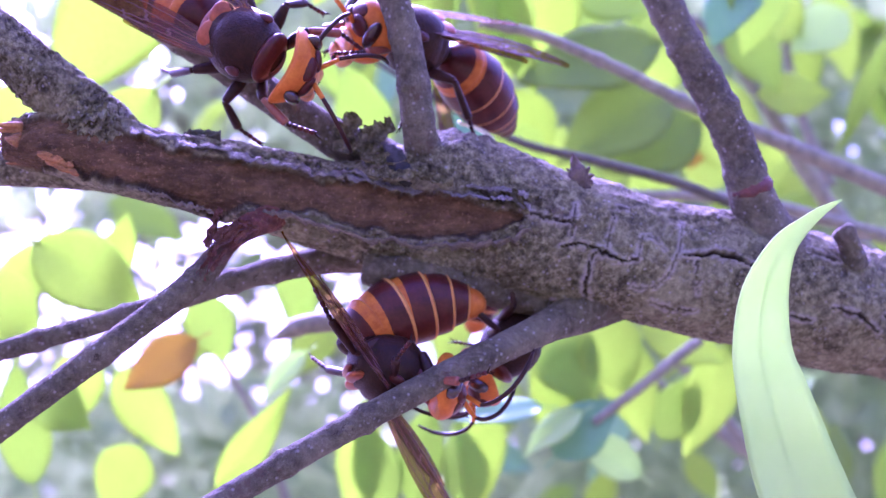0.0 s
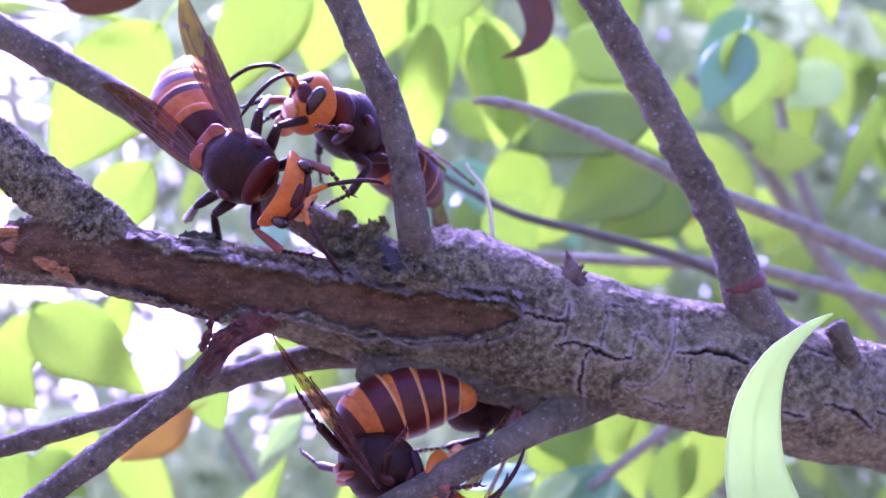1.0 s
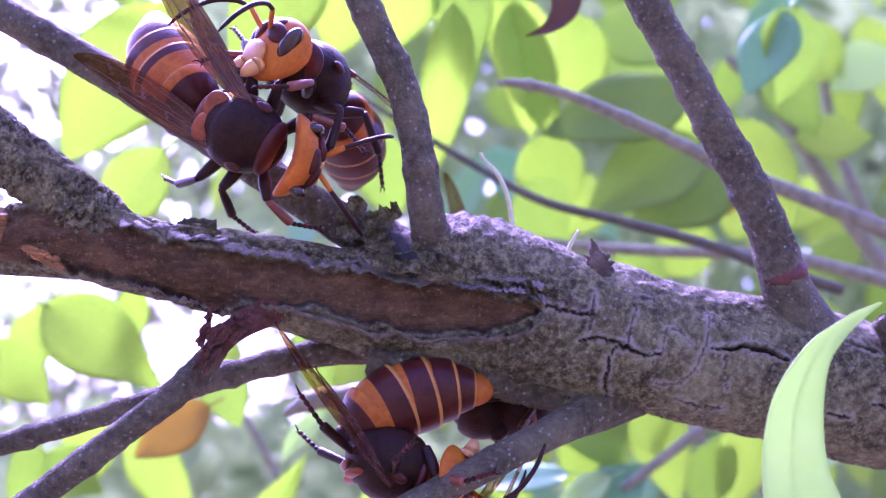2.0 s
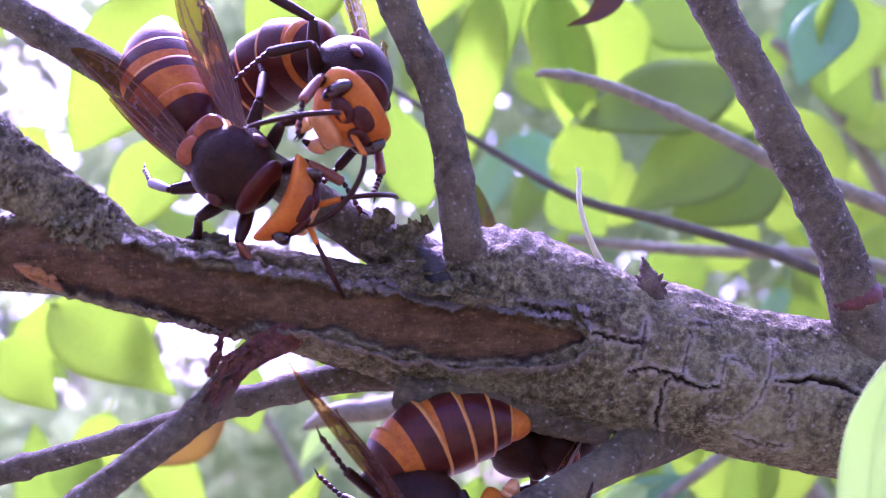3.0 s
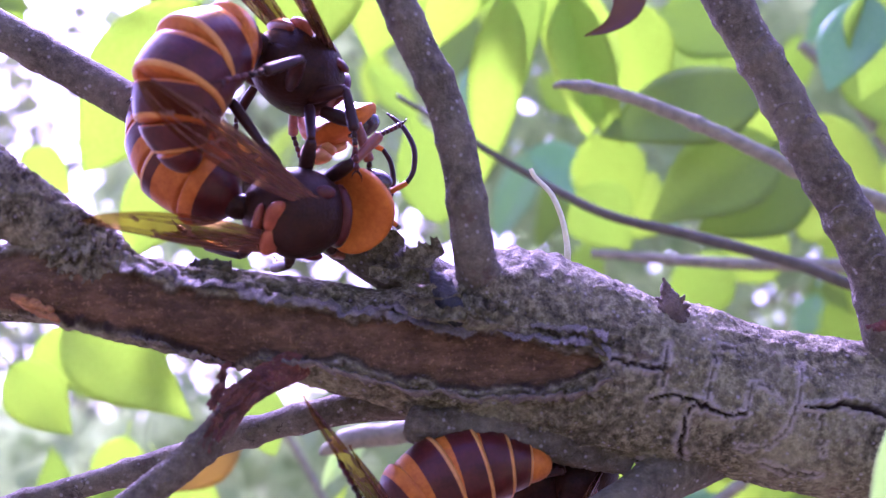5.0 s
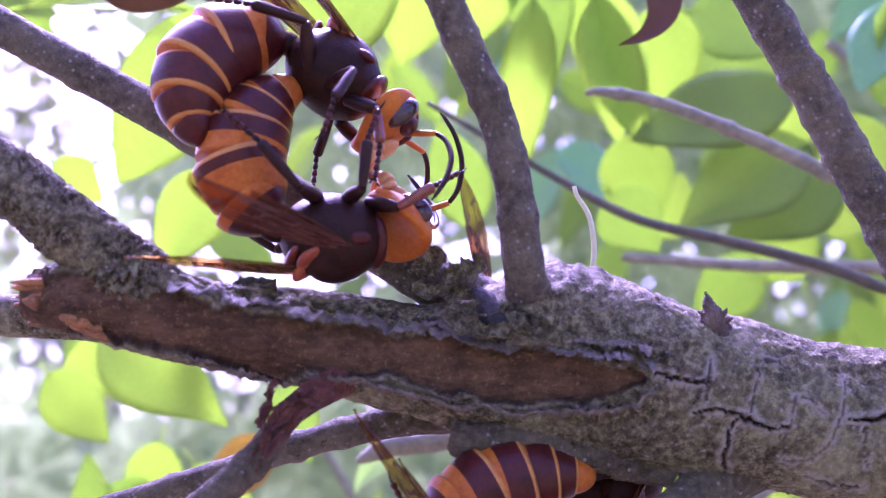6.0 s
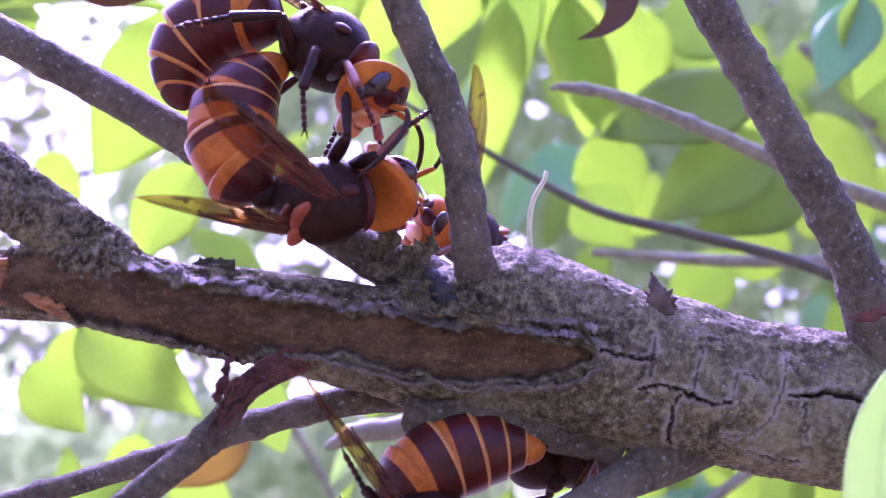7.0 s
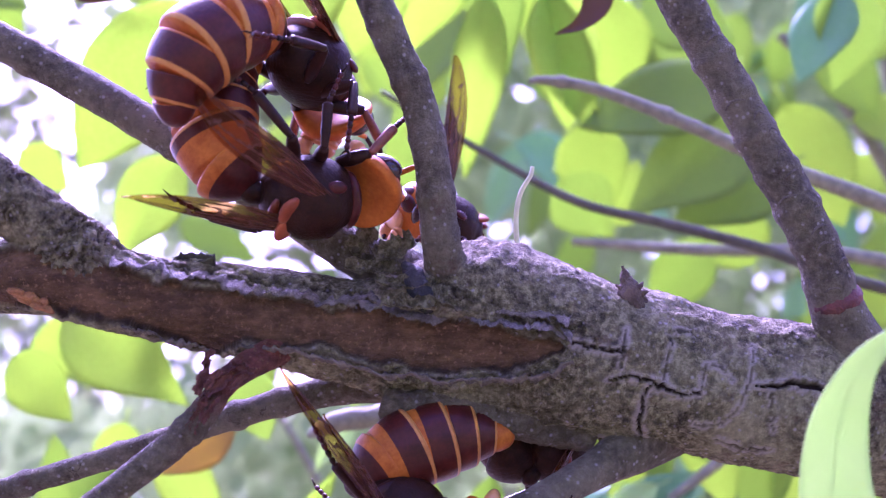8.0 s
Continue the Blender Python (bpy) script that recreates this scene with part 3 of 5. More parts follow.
def torn_end():
    """Splintered raw wood at the broken end."""
    rng = random.Random(4)
    parts = []
    for k in range(26):
        a = rng.uniform(0, 6.28)
        r = rng.uniform(0.3, 3.6)
        base = np.array((-66.9, 185.0, 17.1)) + np.array([0, math.sin(a) * r * 0.9, math.cos(a) * r])
        ln = rng.uniform(2.0, 5.2)
        tip = base + np.array([-ln, rng.uniform(-0.6, 0.6), rng.uniform(-0.8, 0.8)])
        w = rng.uniform(0.45, 1.0)
        parts.append(rough_tube("splinter", [(*base, w), (*(base * 0.4 + tip * 0.6), w * 0.75), (*tip, w * 0.25)], RAW_WOOD, 0.5, 8, 0.25, seed=k))
    return joined("torn_end", parts)


child("torn_end", torn_end(), branch, "splintered orange raw wood")


def torn_patch():
    rng = random.Random(9)
    parts = []
    for k in range(14):
        s = rng.random()
        base = np.array((-64.2, 182.5, 15.3)) * (1 - s) + np.array((-59.2, 183.5, 12.7)) * s + np.array([0, 0, rng.uniform(-0.8, 0.8)])
        tip = base + np.array([rng.uniform(1.0, 2.6), rng.uniform(-0.5, 0.3), rng.uniform(-1.2, 0.2)])
        parts.append(rough_tube("splinter", [(*base, 0.4), (*((base + tip) / 2), 0.55), (*tip, 0.2)], RAW_WOOD, 0.4, 7, 0.3, seed=k))
    return joined("torn_patch", parts)


child("torn_patch", torn_patch(), branch, "orange splinters below the broken end")


def flake_mesh(name, length, width, curl, seed, mat=None):
    """A curled slab of bark with ragged edges."""
    rng = np.random.RandomState(seed)
    n, m = 36, 13
    u, v = np.linspace(0, 1, n)[:, None], np.linspace(-1, 1, m)[None, :]
    edge = 0.3 + 0.7 * np.interp(np.linspace(0, 1, n), np.linspace(0, 1, 15), rng.rand(15))
    other = 0.3 + 0.7 * np.interp(np.linspace(0, 1, n), np.linspace(0, 1, 15), rng.rand(15))
    edge = edge * np.sin(np.pi * np.clip(np.linspace(0, 1, n), 0.05, 0.95)) ** 0.4
    x = (u - 0.5) * length + 0 * v
    y = v * width / 2 * np.where(v < 0, edge[:, None], other[:, None])
    z = curl * (v**2) * width * 0.5 + 0.12 * length * (u - 0.5) ** 2
    flat = np.stack([x, y, z], -1)
    z = z + (fbm(flat.reshape(-1, 3), 0.8, seed, 4).reshape(n, m) - 0.5) * 1.8
    upper = np.stack([x, y, z + 0.22], -1)
    lower = np.stack([x, y * 0.96, z - 0.22], -1)
    ring = np.concatenate([upper, lower[:, ::-1]], axis=1)
    return grid_mesh(name, ring, mat or FLAKE, True, True)


def set_flakes(rows, mat=None):
    for k, (p, q, width, curl, tilt) in enumerate(rows):
        p, q = Vector(p), Vector(q)
        ax = (q - p).normalized()
        up = Matrix.Rotation(radians(tilt), 3, ax) @ (Vector((0, -1, 0)) - ax * (-ax.y)).normalized()
        side = up.cross(ax)
        rot = Matrix((ax, side, up)).transposed().to_4x4()
        child("bark_flake", flake_mesh("bark_flake", (q - p).length, width, curl, 20 + k, mat), branch, "", Matrix.Translation((p + q) / 2 * MM) @ rot)


set_flakes([
    ((-12.5, 190.3, 12.0), (-4.6, 190.2, 11.1), 3.0, 0.7, -40), ((-4.6, 190.5, 12.0), (1.5, 190.5, 10.4), 2.6, 0.8, -35), ((11.3, 191.0, 9.9), (13.7, 191.3, 5.7), 1.6, 1.0, -5), ((-58.6, 183.0, 20.3), (-52.8, 183.0, 21.6), 4.0, 0.3, -30),
    ((-17.9, 199.0, 19.0), (-14.0, 199.0, 22.3), 5.0, 0.5, -15), ((-13.9, 197.0, 17.9), (-8.1, 197.0, 20.5), 5.4, 0.5, -20), ((-18.7, 197.0, 16.7), (-9.0, 195.5, 16.2), 3.4, 0.6, -40), ((-13.6, 193.0, 14.8), (-5.5, 192.0, 14.2), 3.0, 0.6, -45)], BARK)

set_flakes([((-42.6, 190.5, 17.8), (-36.7, 190.5, 17.5), 2.6, 1.2, -55)], DARK_TWIG)


def limb_front(x, z):
    """The front of the main limb at (right, up): its depth."""
    c = np.array(LIMB)
    cy, cz, r = (np.interp(x, c[:, 0], c[:, k]) for k in (1, 2, 3))
    return cy - np.sqrt(max(r * r - (z - cz) ** 2, 0.2 * r * r))


def bark_edge(name, line, out, width, seed, sag=1.0):
    """A torn, curling edge of bark that follows a line on the limb: a thin ribbon of uneven width, standing off the wood."""
    pts = curve_points([(x, 0.0, z, 1.0) for x, z in line], 0.2)
    n, m = len(pts), 7
    flat = pts[:, :3]
    up = (fbm(flat, 0.25, seed, 4) - 0.5) * 3.0 + (fbm(flat, 1.5, seed + 5, 4) - 0.5) * 1.7
    wide = width * np.clip(0.35 + 2.6 * (fbm(flat, 0.35, seed + 11, 4) - 0.34), 0.3, 1.6)
    stand = out * np.clip(0.35 + 2.6 * (fbm(flat, 0.4, seed + 17, 4) - 0.36), 0.15, 1.6)
    rows = []
    for k in range(n):
        x, z = pts[k, 0], pts[k, 2] + up[k]
        v = np.linspace(0, 1, m)
        zz = z + sag * wide[k] * v
        yy = limb_front(x, z + sag * wide[k]) - 1.0 - (0.55 + stand[k]) * (1 - v) ** 0.7 - 0.25 * np.sin(np.pi * v)
        rows.append(np.stack([np.full(m, x) + 0.3 * v, yy, zz], -1))
    g = np.array(rows)
    back = g + np.array([0, 0.3, 0.05])
    return grid_mesh(name, np.concatenate([g, back[:, ::-1]], 1), FLAKE, True, True)


for k, (line, out, width, sag) in enumerate((
        ([(-49.9, 18.5), (-43.6, 16.8), (-30.4, 14.3), (-17.0, 11.4), (-6.0, 9.6), (1.5, 8.8), (10.8, 7.4), (14.4, 6.5)], 2.0, 1.35, 1.0),
        ([(-17.0, 12.7), (-7.8, 11.1), (0.6, 10.3), (9.0, 9.4), (14.1, 8.3)], 1.6, 1.1, 1.0),
        ([(-32.2, 6.8), (-20.6, 4.9), (-13.3, 2.7), (-4.1, 1.2), (6.2, 1.4), (14.6, 3.6)], 0.7, 1.1, -1.0),
        ([(-49.0, 10.0), (-42.8, 8.0), (-37.0, 6.3)], 0.5, 0.9, -1.0))):
    child("bark_edge", bark_edge("bark_edge", line, out, width, 200 + 30 * k, sag), branch, "pale curled edge of torn bark")
set_flakes([((-35.6, 183.5, 5.0), (-37.0, 182.5, 0.1), 1.2, 0.9, 20), ((-31.0, 184.0, 4.4), (-36.1, 182.5, 0.1), 1.9, 0.7, 0), ((-36.2, 182.0, 0.1), (-38.1, 181.5, -4.8), 1.7, 0.8, -10), ((-32.6, 183.0, 4.6), (-29.6, 184.0, 3.2), 1.4, 0.8, 0), ((-33.8, 182.0, 3.7), (-35.5, 181.5, 1.0), 1.0, 1.1, 30), ((-34.9, 183.5, 6.2), (-36.4, 183.0, 4.1), 1.1, 1.0, 40), ((-35.9, 182.5, 3.8), (-37.6, 182.0, 0.8), 0.8, 1.2, 50), ((-34.2, 182.0, 0.1), (-36.6, 181.2, -3.3), 1.1, 1.0, -25), ((-37.2, 181.5, -1.9), (-38.7, 181.3, -5.2), 0.9, 1.0, 10), ((-30.5, 183.5, 3.3), (-33.0, 182.5, 1.2), 1.2, 1.0, -20)], RED_BARK)


def top_bud():
    """A shrivelled bud: a dark stump with ragged scales standing off it."""
    foot = np.array((23.2, 199.0, 12.2))
    parts = [rough_tube("stump", [(*(foot + (0.6, 1, -2.4)), 3.0), (*(foot + (0, 0, 0.2)), 2.0), (*(foot + (-0.3, -0.2, 1.6)), 1.3), (*(foot + (-0.6, -0.2, 2.8)), 0.75), (*(foot + (-0.8, -0.2, 3.7)), 0.3)], BUD, 0.3, 26, 1.1, seed=61)]
    for k, (dx, dy, dz, w) in enumerate(((-1.4, -0.5, 6.4, 0.9), (-2.9, -0.8, 2.4, 0.9), (3.1, -0.8, 3.0, 1.1), (4.2, -0.5, 0.8, 0.8), (0.8, -1.5, 3.6, 0.9), (-3.6, -0.6, -0.4, 0.8), (1.6, -2.0, 0.6, 1.0), (4.2, 0.2, -0.9, 0.7), (-1.2, -2.1, 1.2, 0.9))):
        tip = foot + np.array([dx, dy, dz]) * 0.68
        parts.append(rough_tube("scale", [(*(foot + np.array([dx, dy, dz]) * 0.12), w * 0.75), (*(foot * 0.45 + tip * 0.55 + np.array([0.2, -0.2, 0])), w * 0.55), (*tip, 0.12)], BUD, 0.25, 10, 0.55, seed=65 + k))
    return joined("dry_bud", parts)


child("dry_bud", top_bud(), branch, "shrivelled dry bud")


# ---- leaves ----
def leaf_mesh(name, mat, width=0.45, bend=0.15, fold=0.25, sharp=1.0, wave=0.02, seed=0):
    """A leaf one unit (1 m before scaling) long along +y, its upper face to +z, with a short stalk."""
    n, m = 16, 9
    u, v = np.linspace(0, 1, n), np.linspace(-1, 1, m)
    shape = np.sin(np.pi * np.clip(u, 0, 1) ** 0.8) ** (0.8 + 0.25 * sharp) * (1 - 0.25 * u * sharp) + 0.004
    shape[-1] = 0.004
    x = np.outer(shape, v) * width / 2
    y = np.repeat(u[:, None], m, 1)
    z = fold * np.abs(x) - bend * (y - 0.3) ** 2 + wave * np.sin(9 * y + seed) * v[None, :] ** 2
    top = np.stack([x, y, z], -1)
    low = np.stack([x, y, z - 0.006], -1)
    blade = grid_mesh(name, np.concatenate([top, low[:, ::-1]], 1) * 1000, mat, True, False)
    rib = curve_points([(0, -0.16, -bend * 0.2 - 0.02, 0.010), (0, -0.05, -bend * 0.12, 0.009), (0, 0.02, -bend * 0.08, 0.008), (0, 0.07, -bend * 0.06, 0.004)], 0.12)
    pts, _ = tube_grid([tuple(r) for r in rib], 0.12, 6)
    return joined(name, [blade, grid_mesh("rib", pts * 1000, mat, True, True)])


LEAVES = {}
for key, mat in (("green", LEAF), ("deep", LEAF_DEEP), ("lime", LEAF_LIME), ("pale", LEAF_PALE), ("blue", LEAF_BLUE), ("rust", LEAF_RUST), ("brown", LEAF_BROWN)):
    LEAVES[key] = [leaf_mesh("leaf", mat, w, b, f, s, 0.02, k) for k, (w, b, f, s) in enumerate(((0.50, 0.12, 0.15, 0.6), (0.40, 0.3, 0.3, 1.0), (0.56, 0.05, 0.08, 0.3)))]


def put_leaf(parent, kind, base, tip, width, face=(0, -1, 0.3), roll=0, shape=None):
    """A leaf from base to tip (millimetres), width millimetres wide, its upper side towards face."""
    b, t = Vector(base), Vector(tip)
    ax = (t - b).normalized()
    up = Vector(face)
    up = (up - ax * up.dot(ax)).normalized()
    up = Matrix.Rotation(radians(roll), 3, ax) @ up
    k = shape if shape is not None else int(abs(b.x * 7 + b.z * 3)) % 3
    ln = (t - b).length * MM
    own = (0.50, 0.40, 0.56)[k]
    m = Matrix.Translation(b * MM) @ Matrix((ax.cross(up), ax, up)).transposed().to_4x4() @ Matrix.Diagonal((width * MM / own / 0.86, ln, ln, 1))
    return child("leaf", LEAVES[kind][k], parent, "", m)


near_leaf = thing("green_leaf", "long pale green leaf curving up in front of the branch", "leaf")


def strip_leaf(rows, mat, face, fold):
    """A long curved leaf, folded along its rib, through rows (x, y, z, half width): blade and rib."""
    mid = curve_points(rows, 1.2)
    n, m = len(mid), 11
    tang = np.gradient(mid[:, :3], axis=0)
    tang /= np.linalg.norm(tang, axis=1, keepdims=True)
    side = np.cross(tang, np.array(face))
    side /= np.linalg.norm(side, axis=1, keepdims=True)
    nor = np.cross(side, tang)
    v = np.linspace(-1, 1, m)
    half = mid[:, 3][:, None] * v[None, :]
    z = fold * half**2 / (np.abs(half).max() + 1.0) + 0.25 * np.sin(np.arange(n) * 0.35)[:, None] * v[None, :] ** 2
    pts = mid[:, None, :3] + side[:, None] * half[..., None] + nor[:, None] * z[..., None]
    low = pts - nor[:, None] * 0.25
    rib = [(*(mid[k, :3] + nor[k] * -0.22), 0.05 + 0.012 * mid[k, 3]) for k in range(0, n, 3)]
    return grid_mesh("blade", np.concatenate([pts, low[:, ::-1]], 1), mat, True, False), rough_tube("midrib", rib, mat, 0.8, 8, 0.03)


LONG_LEAF = [(57.4, 166.0, 7.1, 0.1), (54.5, 166.0, 5.5, 0.7), (51.7, 166.0, 3.3, 1.2), (48.6, 165.5, 0.1, 2.1), (46.0, 165.0, -6.4, 3.7), (45.1, 164.0, -14.4, 4.7), (46.0, 163.0, -20.7, 5.6), (48.2, 162.5, -28.6, 6.5), (50.4, 162.0, -35.2, 6.9), (54.0, 162.0, -45.1, 7.1), (57.6, 162.0, -55.4, 6)]
blade, rib = strip_leaf(LONG_LEAF, LEAF_PALE, (0.25, -1.0, 0.1), 0.32)
child("blade", blade, near_leaf)
child("midrib", rib, near_leaf, "pale raised midrib")

dead_leaf = thing("dead_leaf", "curled reddish brown dead leaf hanging from above", "leaf")
blade, rib = strip_leaf([(10.6, 250.0, 79.4, 1), (17.3, 250.0, 75.7, 3), (21.3, 249.0, 69.3, 3.6), (21.5, 248.0, 64.1, 2.8), (18.3, 247.0, 60.3, 1.3), (13.7, 247.0, 58.6, 0.1)], LEAF_BROWN, (0.2, -1.0, 0.4), 0.5)
child("blade", blade, dead_leaf)

grove = thing("leafy_bush", "bright green backlit leaves on thin twigs behind the branch", "bush")
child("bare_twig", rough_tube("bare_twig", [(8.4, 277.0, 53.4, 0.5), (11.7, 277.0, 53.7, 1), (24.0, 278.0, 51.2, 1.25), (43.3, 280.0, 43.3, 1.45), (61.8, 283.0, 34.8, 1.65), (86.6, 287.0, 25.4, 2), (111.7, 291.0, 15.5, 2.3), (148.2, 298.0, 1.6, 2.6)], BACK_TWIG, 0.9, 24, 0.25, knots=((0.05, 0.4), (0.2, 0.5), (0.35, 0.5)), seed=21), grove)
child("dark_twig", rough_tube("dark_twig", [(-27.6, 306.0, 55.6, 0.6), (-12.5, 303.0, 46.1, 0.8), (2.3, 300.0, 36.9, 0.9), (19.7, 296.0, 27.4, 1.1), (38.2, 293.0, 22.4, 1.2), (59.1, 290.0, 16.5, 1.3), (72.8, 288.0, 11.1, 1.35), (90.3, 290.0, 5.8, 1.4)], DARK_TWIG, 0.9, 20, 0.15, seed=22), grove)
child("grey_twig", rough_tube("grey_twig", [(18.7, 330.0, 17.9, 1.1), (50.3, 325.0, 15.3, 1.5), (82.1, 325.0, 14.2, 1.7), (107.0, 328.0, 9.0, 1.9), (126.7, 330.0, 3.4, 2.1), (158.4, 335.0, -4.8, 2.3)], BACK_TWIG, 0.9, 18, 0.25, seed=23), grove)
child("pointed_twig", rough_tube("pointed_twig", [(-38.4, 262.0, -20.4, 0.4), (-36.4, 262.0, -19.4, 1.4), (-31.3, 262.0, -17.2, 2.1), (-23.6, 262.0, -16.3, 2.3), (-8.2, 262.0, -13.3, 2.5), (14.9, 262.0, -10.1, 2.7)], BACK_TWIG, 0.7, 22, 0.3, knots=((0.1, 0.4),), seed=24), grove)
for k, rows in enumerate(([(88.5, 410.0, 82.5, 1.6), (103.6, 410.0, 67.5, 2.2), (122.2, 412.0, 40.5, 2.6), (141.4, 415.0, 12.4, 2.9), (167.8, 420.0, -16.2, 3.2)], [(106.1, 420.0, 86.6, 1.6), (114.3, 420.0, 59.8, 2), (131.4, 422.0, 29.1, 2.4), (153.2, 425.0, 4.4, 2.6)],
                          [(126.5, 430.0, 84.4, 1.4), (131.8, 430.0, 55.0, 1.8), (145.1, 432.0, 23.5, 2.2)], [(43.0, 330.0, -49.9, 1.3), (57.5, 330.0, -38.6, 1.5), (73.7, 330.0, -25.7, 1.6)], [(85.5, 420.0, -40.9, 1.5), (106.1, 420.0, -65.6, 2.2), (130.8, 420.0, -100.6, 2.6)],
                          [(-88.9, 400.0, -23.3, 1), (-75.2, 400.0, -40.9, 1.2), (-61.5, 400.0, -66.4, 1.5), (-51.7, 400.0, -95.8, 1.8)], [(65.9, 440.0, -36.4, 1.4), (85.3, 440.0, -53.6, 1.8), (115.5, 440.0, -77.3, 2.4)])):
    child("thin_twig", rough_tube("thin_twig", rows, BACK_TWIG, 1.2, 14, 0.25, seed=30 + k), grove)

